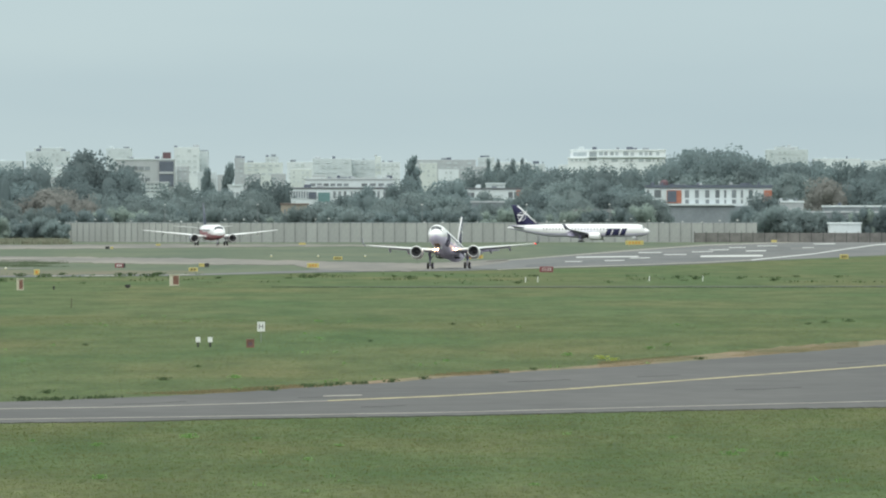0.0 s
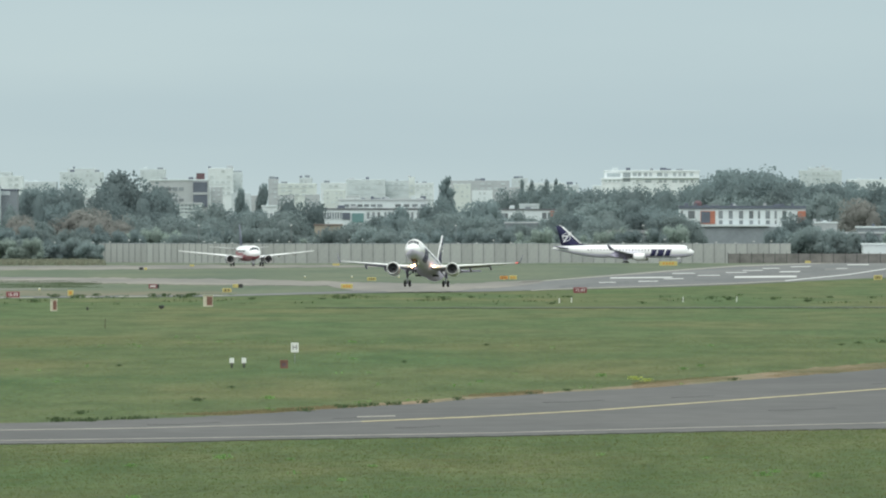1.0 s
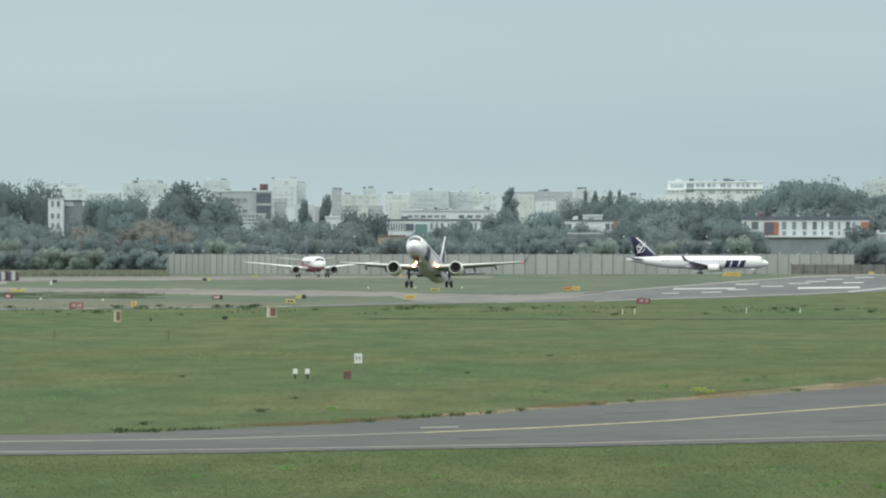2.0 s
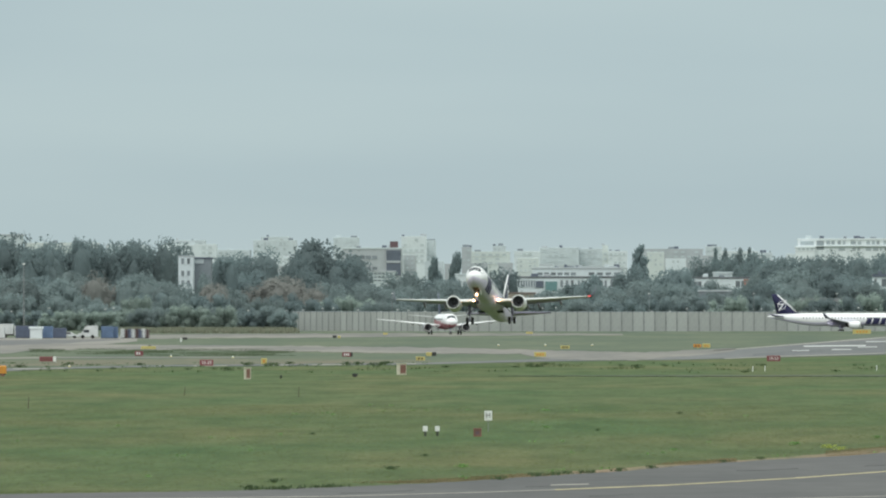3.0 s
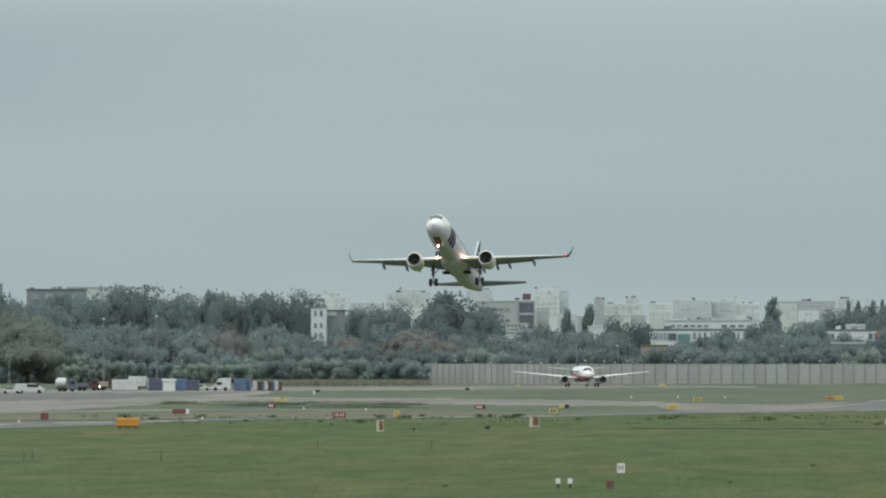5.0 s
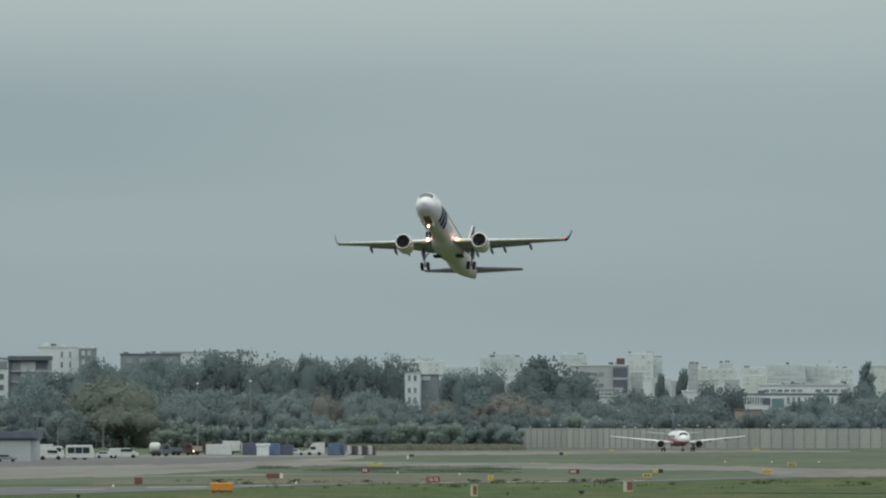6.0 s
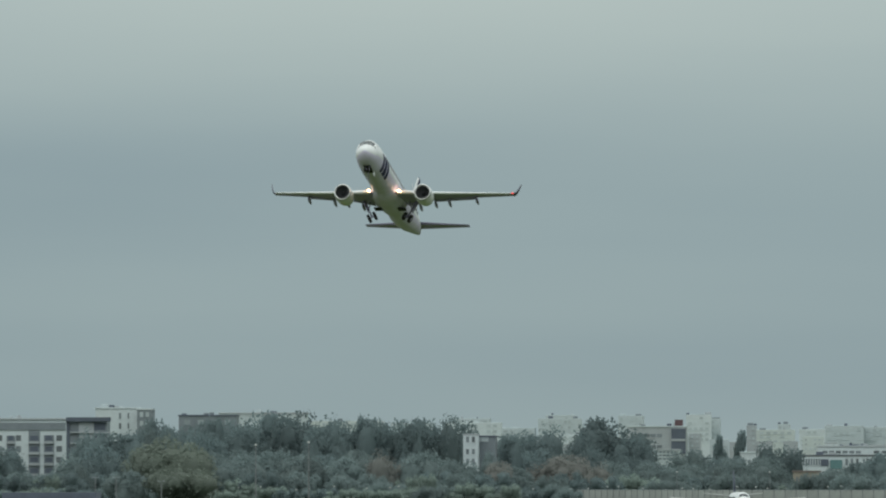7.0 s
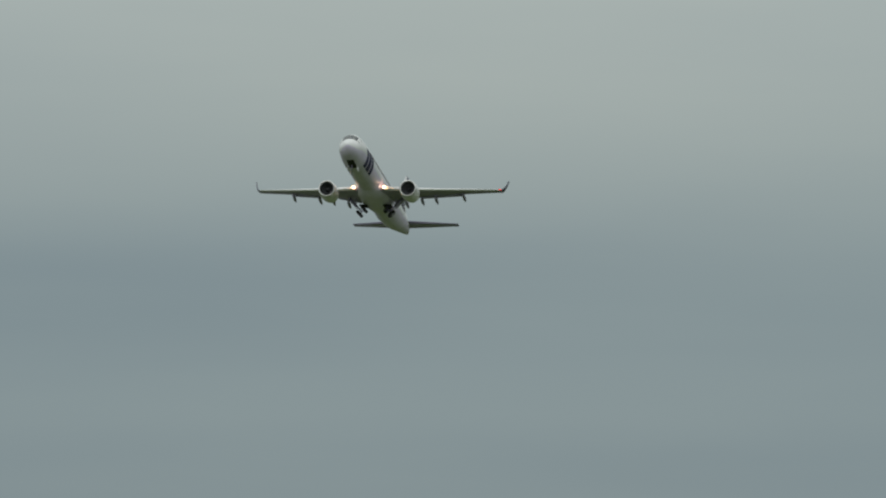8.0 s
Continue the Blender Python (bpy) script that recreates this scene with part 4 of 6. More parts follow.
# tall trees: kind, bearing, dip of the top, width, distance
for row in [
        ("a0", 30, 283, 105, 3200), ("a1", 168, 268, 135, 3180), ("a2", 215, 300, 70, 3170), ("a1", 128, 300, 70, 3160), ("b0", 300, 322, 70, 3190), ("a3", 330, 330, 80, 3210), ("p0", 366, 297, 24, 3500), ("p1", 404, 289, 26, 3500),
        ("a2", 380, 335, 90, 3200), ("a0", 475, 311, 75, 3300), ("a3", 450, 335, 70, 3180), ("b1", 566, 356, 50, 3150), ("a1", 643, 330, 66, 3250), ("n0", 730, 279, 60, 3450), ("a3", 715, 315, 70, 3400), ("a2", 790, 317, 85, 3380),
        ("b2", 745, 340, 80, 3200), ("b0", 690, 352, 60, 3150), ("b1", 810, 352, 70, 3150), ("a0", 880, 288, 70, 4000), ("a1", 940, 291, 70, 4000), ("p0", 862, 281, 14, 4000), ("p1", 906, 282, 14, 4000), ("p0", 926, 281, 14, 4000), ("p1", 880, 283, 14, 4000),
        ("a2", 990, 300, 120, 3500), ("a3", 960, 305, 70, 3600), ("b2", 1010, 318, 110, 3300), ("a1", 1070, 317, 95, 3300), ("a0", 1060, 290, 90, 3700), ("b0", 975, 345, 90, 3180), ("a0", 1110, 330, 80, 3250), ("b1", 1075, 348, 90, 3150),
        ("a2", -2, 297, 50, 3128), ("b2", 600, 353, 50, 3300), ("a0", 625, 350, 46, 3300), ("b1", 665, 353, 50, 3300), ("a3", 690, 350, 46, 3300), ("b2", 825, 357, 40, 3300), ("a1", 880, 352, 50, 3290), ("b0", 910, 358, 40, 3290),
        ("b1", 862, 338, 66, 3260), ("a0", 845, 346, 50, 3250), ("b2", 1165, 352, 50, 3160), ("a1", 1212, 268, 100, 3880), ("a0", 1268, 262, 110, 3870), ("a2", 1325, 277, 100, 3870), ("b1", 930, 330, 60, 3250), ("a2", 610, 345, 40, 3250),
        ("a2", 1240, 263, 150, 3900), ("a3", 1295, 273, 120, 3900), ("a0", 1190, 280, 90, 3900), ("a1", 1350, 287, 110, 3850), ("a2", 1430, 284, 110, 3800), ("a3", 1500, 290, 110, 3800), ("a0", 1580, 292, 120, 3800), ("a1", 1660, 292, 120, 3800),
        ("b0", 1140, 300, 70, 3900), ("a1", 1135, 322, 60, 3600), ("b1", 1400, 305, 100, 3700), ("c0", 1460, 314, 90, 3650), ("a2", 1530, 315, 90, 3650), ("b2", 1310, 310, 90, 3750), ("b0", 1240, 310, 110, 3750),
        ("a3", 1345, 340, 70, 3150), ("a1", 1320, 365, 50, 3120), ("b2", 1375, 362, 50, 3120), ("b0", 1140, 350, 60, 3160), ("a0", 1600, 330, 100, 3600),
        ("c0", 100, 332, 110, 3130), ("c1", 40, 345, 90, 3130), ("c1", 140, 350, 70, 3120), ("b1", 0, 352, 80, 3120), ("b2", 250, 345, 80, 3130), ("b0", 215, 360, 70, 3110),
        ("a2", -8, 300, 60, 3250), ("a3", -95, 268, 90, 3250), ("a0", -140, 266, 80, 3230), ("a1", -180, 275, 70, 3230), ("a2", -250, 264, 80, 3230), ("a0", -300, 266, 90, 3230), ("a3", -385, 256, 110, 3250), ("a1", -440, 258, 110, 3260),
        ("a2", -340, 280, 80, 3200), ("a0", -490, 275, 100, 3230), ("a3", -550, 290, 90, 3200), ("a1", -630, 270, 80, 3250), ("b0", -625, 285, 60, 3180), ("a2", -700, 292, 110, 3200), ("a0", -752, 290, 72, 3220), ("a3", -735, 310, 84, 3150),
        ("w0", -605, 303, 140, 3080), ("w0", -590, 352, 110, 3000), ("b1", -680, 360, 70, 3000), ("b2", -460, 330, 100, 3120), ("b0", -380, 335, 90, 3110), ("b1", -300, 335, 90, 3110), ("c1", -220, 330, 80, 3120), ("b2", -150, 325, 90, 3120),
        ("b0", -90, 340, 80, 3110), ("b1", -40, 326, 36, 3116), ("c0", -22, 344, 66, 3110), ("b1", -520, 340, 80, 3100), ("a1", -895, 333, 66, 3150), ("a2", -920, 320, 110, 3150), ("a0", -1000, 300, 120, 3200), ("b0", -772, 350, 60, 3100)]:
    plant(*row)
# trees that stand close before the offices
rg = random.Random(41)
for u0, u1 in ((588, 706), (812, 934)):
    u = u0
    while u < u1:
        plant(rg.choice(("b0", "b1", "b2", "a0", "a3")), u, rg.uniform(350, 356), rg.uniform(36, 54), rg.uniform(3300, 3330))
        u += rg.uniform(15, 24)
# far belt on the skyline
rf = random.Random(21)
for u0, u1, lo, hi, d in ((835, 1190, 291, 302, 3780), (1340, 1700, 286, 298, 3760), (-650, -120, 266, 284, 3300), (-20, 70, 292, 306, 3300)):
    u = u0
    while u < u1:
        w = rf.uniform(50, 80)
        plant(rf.choice(("a0", "a1", "a2", "a3")), u, rf.uniform(lo, hi), w, d + rf.uniform(-40, 40))
        u += w * 0.55
# middle belt: lower trees that close the gaps
rm = random.Random(12)
u = -1060
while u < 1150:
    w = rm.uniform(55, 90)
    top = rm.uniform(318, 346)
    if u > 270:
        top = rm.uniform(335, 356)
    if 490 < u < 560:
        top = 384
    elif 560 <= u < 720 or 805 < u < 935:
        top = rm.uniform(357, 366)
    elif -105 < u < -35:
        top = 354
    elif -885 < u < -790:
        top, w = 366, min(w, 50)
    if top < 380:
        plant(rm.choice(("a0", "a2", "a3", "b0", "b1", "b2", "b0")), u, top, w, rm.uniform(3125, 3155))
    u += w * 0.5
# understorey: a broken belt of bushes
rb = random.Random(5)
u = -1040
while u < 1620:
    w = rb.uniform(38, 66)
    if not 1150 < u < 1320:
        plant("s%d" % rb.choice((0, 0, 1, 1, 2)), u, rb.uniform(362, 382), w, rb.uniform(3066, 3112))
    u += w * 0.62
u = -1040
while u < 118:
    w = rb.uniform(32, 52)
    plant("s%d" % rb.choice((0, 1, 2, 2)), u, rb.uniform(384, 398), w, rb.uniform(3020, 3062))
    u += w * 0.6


# ---- buildings ----
def window_mesh(w, h, glass, frame_m):
    bits = [box_vf(-w / 2, -0.05, 0, w / 2, 0.10, h)]
    v, f = join_vf(*bits)
    return mesh_of("window", v, f, glass)


def building(name, label, u0, u1, v_top, d, wall_m, rows=(), deep=14, roof_m=None, v_bot=None, category="building", clutter=0, seed=0, eave=0.25, blank=0.0):
    """A flat-roofed block. rows: window rows of (dip of the head, height, count, width, glass, first, last) in bearing steps and fractions of the front."""
    x0, x1, h = gx(u0, d), gx(u1, d), gz(v_top, d)
    root = thing(name, label, category, Matrix.Translation(((x0 + x1) / 2, d, 0)))
    w = (x1 - x0) / 2
    z0 = 0 if v_bot is None else gz(v_bot, d)
    part("wall", mesh_of("wall", *box_vf(-w, 0, z0, w, deep, h - 0.5), wall_m), root)
    rf = roof_m or ROOFD
    part("roof", mesh_of("roof", *box_vf(-w - eave, -eave, h - 0.5, w + eave, deep + eave, h, 0.08), rf), root)
    r = random.Random(seed)
    for k in range(clutter):
        cx = r.uniform(-w * 0.9, w * 0.9)
        cw, ch = r.uniform(0.3, 1.3), r.uniform(0.4, 1.1)
        part("rooftop_unit", mesh_of("rooftop_unit", *box_vf(cx - cw, 2 + 0.31 * k, h - 0.03 - 0.01 * k, cx + cw, 4.5 + 0.31 * k, h + ch, 0.08), r.choice((B_GREY, B_MID, B_DARK, B_PALE))), root)
    for vh, hh, n, ww, glass, a, b in rows:
        wm, hm = ww / STEP * d, hh / STEP * d
        me = window_mesh(wm, hm, glass, wall_m)
        sill = mesh_of("sill", *box_vf(-wm / 2 - 0.12, -0.22, -0.14, wm / 2 + 0.12, 0.05, 0), wall_m)
        for k in range(n):
            if blank and r.random() < blank:
                continue
            fx = a + (b - a) * (k + 0.5) / n
            win = part("window", me, root, "", Matrix.Translation((-w + 2 * w * fx, 0, gz(vh + hh, d))))
            part("sill", sill, win)
    return root


def panel(root, name, u0, u1, v0, v1, d, material, centre, out=0.3, label=""):
    part(name, mesh_of(name, *box_vf(gx(u0, d) - centre, -out, gz(v1, d), gx(u1, d) - centre, 0.1, gz(v0, d)), material), root, label)


# long white offices behind the wall
b = building("office_building", "long white two-storey office with dark flat roof", 512, 700, 332, 3420, B_FARW, [(339, 12, 7, 3, WIN, 0.01, 0.18), (339, 12, 3, 4.5, WIN, 0.40, 0.55), (339, 12, 4, 3.4, WIN, 0.57, 0.71), (339, 12, 3, 4, WIN, 0.74, 0.86), (339, 12, 4, 3.6, WIN, 0.88, 0.99)], clutter=7, seed=1)
c = gx(606, 3420)
panel(b, "glass_bay", 563, 584, 341, 357, 3420, B_TEAL, c, 0.5, "teal glazed bay")
panel(b, "dark_bay", 546, 560, 340, 352, 3420, B_DARK, c, 0.3)
building("office_building", "white office building stepped behind another", 540, 697, 316, 3470, B_FARW, [(325, 5, 6, 9, WIN, 0.05, 0.5), (325, 5, 4, 10, WIN, 0.62, 1.0)], roof_m=B_GREY, clutter=9, seed=2)
building("low_house", "low beige house with brown tiled roof", 497, 545, 360, 3200, B_BEIGE, [(371, 11, 6, 3.5, WIN, 0.08, 0.92)], roof_m=ROOFT)
building("house", "cream house with flat roof among trees", 404, 430, 327, 3400, B_FARW, [(341, 8, 2, 5, WIN, 0.1, 0.8)], roof_m=B_PALE)
b = building("office_building", "white and orange building half hidden by trees", 818, 924, 333, 3420, B_FARW, [(341, 10, 4, 5, WIN, 0.02, 0.2), (340, 11, 2, 8, WIN, 0.76, 0.95)], clutter=5, seed=3)
panel(b, "orange_panel", 914, 923, 337, 357, 3420, B_ORANGE, gx(871, 3420), 0.3, "orange facade panel")
building("office_block", "pale rooftop storey of an office", 860, 894, 324, 3460, B_PALE, [(328, 3, 4, 6, WINP, 0.1, 0.9)], roof_m=B_PALE)
building("shed", "low shed with pale metal roof", 834, 892, 356, 3180, B_MID, [], roof_m=B_GREY)
b = building("apartment_building", "white building with orange bays and dark roof", 1143, 1366, 328, 3400, B_FARW,
             [], clutter=14, seed=4)
c = gx(1254.5, 3400)
for u0, u1 in ((1145, 1149), (1158, 1170), (1212, 1219.5), (1230, 1237), (1248, 1255.5), (1266, 1273.5), (1281.5, 1285.5), (1295, 1303), (1311, 1315), (1325, 1332)):
    panel(b, "window", u0, u1, 336.5, 350.5, 3400, WIN, c, 0.06)
    if u0 > 1150:
        panel(b, "window", u0 + 0.6, u1 - 0.4, 353.5, 360.5, 3400, WIN, c, 0.06)
part("roof_dome", mesh_of("roof_dome", *box_vf(gx(1169, 3400) - c, 3, gz(327.8, 3400), gx(1183, 3400) - c, 6, gz(318.5, 3400), 0.7), B_BRICK), b, "dull red rooftop plant room")
for u0, u1 in ((1180, 1206), (1352, 1366)):
    panel(b, "orange_bay", u0, u1, 337, 360, 3400, B_ORANGE, c, 0.5, "recessed orange bay")
panel(b, "roof_edge", 1142, 1367, 327.5, 333, 3400, B_DARK, c, 0.4, "dark roof edge")
panel(b, "dark_glazing", 1181, 1197, 338, 358, 3400, B_DARK, c, 0.7)
panel(b, "canopy", 1183, 1300, 361, 364, 3400, B_FARW, c, 2.0, "white canopy edge")
panel(b, "ground_floor", 1143, 1366, 365, 400, 3400, B_MID, c, 1.0, "grey glazed ground floor")
building("warehouse", "long low grey building with window band", 1396, 1800, 374, 3250, B_MID, [(377, 4, 24, 8, WIN, 0.02, 0.98)], roof_m=B_GREY, seed=5)
building("warehouse", "low grey hall with white roof edge", 1458, 1800, 364, 3330, B_MID, [], roof_m=B_FARW, clutter=3, seed=6)
building("warehouse", "small grey hall with pale roof", 1362, 1422, 356, 3360, B_GREY, [], roof_m=B_FARW, clutter=5, seed=7)
building("tent", "white marquee beyond the fence", 1468, 1524, 394, 3060, B_FARW, [], roof_m=B_FARW)
building("small_house", "narrow white three-storey house between trees", -87, -61, 295, 3160, B_FARW, [(300, 10, 2, 5, WIN, 0.1, 0.9), (322, 9, 2, 5, WIN, 0.1, 0.9), (339, 10, 2, 5, WIN, 0.1, 0.9)], roof_m=B_GREY, eave=0.1)
building("office_building", "grey side wing of a three-storey house", -60, -30, 298, 3170, B_MID, [(300, 9, 4, 4, WINP, 0.05, 0.6)], roof_m=B_DARK)
# housing at the near edge of the city
b = building("apartment_building", "modern white and slate-grey apartment building", -960, -793, 267, 3450, B_FARW, [], roof_m=B_GREY, clutter=5, seed=8, eave=0.6)
c = gx(-876.5, 3450)
panel(b, "attic", -960, -793, 275, 288, 3450, B_MID, c, 0.4, "slate-grey attic storey")
panel(b, "dark_bay", -859, -839, 289, 385, 3450, B_MID, c, 0.35, "dark grey bay on the facade")
panel(b, "dark_bay", -831.5, -814, 297, 385, 3450, B_MID, c, 0.35, "dark grey bay on the facade")
panel(b, "dark_bay", -898, -883, 298, 385, 3450, B_MID, c, 0.35, "dark grey bay on the facade")
for k in range(5):
    v = 297.3 + 19.3 * k
    for u0, u1 in ((-809.5, -799.5), (-881.5, -872.5), (-916, -906), (-942, -932)):
        panel(b, "window", u0, u1, v, v + 10, 3450, WIN, c, 0.1)
    for u0, u1 in ((-858, -840), (-831, -815), (-897, -884)):
        panel(b, "window", u0 + 2, u1 - 2, v + 1, v + 9, 3450, B_DARK, c, 0.5)
        panel(b, "balcony", u0 - 0.5, u1 + 0.5, v + 11, v + 15, 3450, B_GREY, c, 1.2, "pale balcony parapet")
b = building("apartment_building", "slate-grey apartment building with projecting roof", -791, -720, 267, 3420, B_MID, [], roof_m=B_DARK, eave=0.2)
c = gx(-755.5, 3420)
panel(b, "roof_fascia", -791.5, -712.5, 265.6, 273, 3420, B_DARK, c, 2.0, "dark projecting roof edge")
panel(b, "corner_pier", -791.5, -786, 273, 385, 3420, B_DARK, c, 0.5)
panel(b, "light_bay", -769.5, -743, 275, 330, 3420, B_GREY, c, 0.4)
for k in range(4):
    v = 276 + 19 * k
    panel(b, "window", -784, -771, v, v + 11, 3420, WIN, c, 0.15)
    panel(b, "window", -742, -723, v, v + 12, 3420, B_DARK, c, 0.15)
    panel(b, "balcony", -785, -711.5, v + 15.5, v + 17.5, 3420, B_GREY, c, 1.4, "pale balcony slab")
building("apartment_building", "white apartment block with few windows", -740, -662, 248, 3600, B_FARW, [(258 + 18 * k, 10, 1, 4, WIN, 0.5, 0.62) for k in range(4)] + [(258 + 18 * k, 10, 1, 3, WIN, 0.7, 0.8) for k in range(4)], roof_m=B_PALE, clutter=4, seed=9)
building("apartment_building", "grey end of an apartment block", -666, -640, 250, 3590, B_MID, [(256 + 16 * k, 9, 2, 6, WINP, 0.1, 0.9) for k in range(4)], roof_m=B_PALE)
building("apartment_building", "long slate-grey apartment block behind dark trees", -592, -490, 261, 3600, B_MID, [(270, 9, 4, 11, WINM, 0.03, 0.97)], roof_m=B_DARK, clutter=3, seed=10)
building("apartment_building", "pale block rising behind trees", -520, -366, 257, 3680, B_PALE, [], roof_m=B_GREY, clutter=3, seed=11)

# far city: panel blocks, walls and windows coloured pale in place of haze
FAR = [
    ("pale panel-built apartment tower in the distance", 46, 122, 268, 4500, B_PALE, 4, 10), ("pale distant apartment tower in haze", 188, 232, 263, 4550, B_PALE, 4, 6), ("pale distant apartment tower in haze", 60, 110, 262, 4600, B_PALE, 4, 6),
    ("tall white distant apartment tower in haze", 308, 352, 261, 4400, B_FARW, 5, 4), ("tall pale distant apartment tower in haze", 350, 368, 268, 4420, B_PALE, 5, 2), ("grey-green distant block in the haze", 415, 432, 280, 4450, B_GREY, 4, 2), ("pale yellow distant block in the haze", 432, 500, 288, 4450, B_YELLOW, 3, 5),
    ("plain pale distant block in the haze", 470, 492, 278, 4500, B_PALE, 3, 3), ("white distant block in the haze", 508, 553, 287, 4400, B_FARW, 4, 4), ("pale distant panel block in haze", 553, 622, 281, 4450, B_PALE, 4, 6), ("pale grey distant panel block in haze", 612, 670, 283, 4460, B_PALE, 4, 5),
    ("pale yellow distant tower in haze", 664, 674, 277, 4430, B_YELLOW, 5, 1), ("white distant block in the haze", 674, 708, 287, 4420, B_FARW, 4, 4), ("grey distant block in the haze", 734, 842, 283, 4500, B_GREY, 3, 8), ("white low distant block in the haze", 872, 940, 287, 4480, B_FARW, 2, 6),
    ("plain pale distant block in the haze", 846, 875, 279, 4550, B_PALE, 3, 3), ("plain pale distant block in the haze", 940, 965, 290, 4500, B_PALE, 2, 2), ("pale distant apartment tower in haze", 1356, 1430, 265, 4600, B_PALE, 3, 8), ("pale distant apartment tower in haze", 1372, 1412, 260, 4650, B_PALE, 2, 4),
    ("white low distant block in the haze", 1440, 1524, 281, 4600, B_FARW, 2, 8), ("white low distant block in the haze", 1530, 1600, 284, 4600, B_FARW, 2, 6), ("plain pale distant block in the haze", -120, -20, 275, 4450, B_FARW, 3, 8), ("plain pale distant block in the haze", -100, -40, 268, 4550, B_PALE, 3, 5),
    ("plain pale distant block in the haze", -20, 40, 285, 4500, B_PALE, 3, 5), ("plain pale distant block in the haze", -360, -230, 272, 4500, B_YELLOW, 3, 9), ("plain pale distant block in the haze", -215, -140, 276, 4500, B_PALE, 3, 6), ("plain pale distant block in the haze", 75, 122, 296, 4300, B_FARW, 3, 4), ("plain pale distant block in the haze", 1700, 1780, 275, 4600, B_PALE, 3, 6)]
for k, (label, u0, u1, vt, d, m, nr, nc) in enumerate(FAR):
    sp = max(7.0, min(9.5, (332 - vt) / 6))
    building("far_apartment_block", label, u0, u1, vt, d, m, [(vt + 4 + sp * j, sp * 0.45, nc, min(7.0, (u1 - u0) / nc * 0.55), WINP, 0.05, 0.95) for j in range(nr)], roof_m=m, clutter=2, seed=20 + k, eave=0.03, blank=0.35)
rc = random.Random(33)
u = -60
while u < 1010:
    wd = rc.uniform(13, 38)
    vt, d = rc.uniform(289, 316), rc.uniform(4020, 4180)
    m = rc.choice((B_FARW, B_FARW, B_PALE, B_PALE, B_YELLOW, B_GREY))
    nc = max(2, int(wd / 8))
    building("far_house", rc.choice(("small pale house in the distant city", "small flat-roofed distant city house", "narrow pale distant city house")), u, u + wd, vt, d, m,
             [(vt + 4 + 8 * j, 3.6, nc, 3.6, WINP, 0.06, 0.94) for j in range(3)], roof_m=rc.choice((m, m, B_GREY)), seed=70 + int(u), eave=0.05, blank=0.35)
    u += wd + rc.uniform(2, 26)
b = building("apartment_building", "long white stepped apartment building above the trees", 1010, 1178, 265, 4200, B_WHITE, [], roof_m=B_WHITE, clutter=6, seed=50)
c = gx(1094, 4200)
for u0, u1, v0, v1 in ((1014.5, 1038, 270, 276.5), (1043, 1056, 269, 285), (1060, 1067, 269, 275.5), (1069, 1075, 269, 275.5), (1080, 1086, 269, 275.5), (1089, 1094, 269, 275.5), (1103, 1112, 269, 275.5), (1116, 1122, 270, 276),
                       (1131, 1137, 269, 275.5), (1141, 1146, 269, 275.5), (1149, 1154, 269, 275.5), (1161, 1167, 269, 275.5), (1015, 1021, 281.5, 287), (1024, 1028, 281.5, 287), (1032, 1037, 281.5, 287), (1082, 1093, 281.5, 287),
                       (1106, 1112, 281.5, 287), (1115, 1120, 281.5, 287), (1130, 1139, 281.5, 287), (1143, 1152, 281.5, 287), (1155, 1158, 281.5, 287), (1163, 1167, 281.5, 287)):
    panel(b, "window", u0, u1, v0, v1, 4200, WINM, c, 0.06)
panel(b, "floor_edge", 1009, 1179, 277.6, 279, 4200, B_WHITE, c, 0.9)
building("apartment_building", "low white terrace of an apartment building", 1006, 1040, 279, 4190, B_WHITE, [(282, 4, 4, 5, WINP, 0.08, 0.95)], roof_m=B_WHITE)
b = building("office_building", "grey office with window bands and dark stair tower", 204, 308, 281, 3900, B_GREY, [(295, 6, 4, 9, WIN, 0.18, 0.6), (315, 5, 4, 9, WIN, 0.18, 0.6)], roof_m=B_PALE, clutter=3, seed=51)
c = gx(256, 3900)
panel(b, "stair_tower", 282, 307, 286, 330, 3900, B_DARK, c, 0.8, "dark glazed stair tower")
panel(b, "floor_band", 282, 307, 304, 308, 3900, B_GREY, c, 1.0)
part("lift_house", mesh_of("lift_house", *box_vf(gx(288, 3900) - c, 0, gz(281, 3900), gx(302, 3900) - c, 5, gz(270, 3900)), B_BRICK), b, "dull red rooftop box")
building("low_building", "low pale building with stacked balconies", 236, 296, 322, 3700, B_PALE, [(326 + 6 * j, 2.5, 8, 5, WIN, 0.05, 0.95) for j in range(3)], roof_m=B_GREY)


# ---- gantry, lamps and masts ----
gantry = thing("gantry", "grey steel gantry beyond the perimeter wall", "gantry", Matrix.Translation((gx(1052, 3120), 3120, 0)))
for s in (-1, 1):
    part("post", mesh_of("post", *box_vf(s * 6.0 - 0.25, -0.25, 0, s * 6.0 + 0.25, 0.25, gz(372, 3120)), POLE), gantry)
part("beam", mesh_of("beam", *box_vf(-6.6, -0.3, gz(377, 3120), 6.6, 0.3, gz(370.5, 3120)), POLE), gantry)
part("beam", mesh_of("beam", *box_vf(-6.0, -0.2, gz(383, 3120), 6.0, 0.2, gz(380.5, 3120)), POLE), gantry)


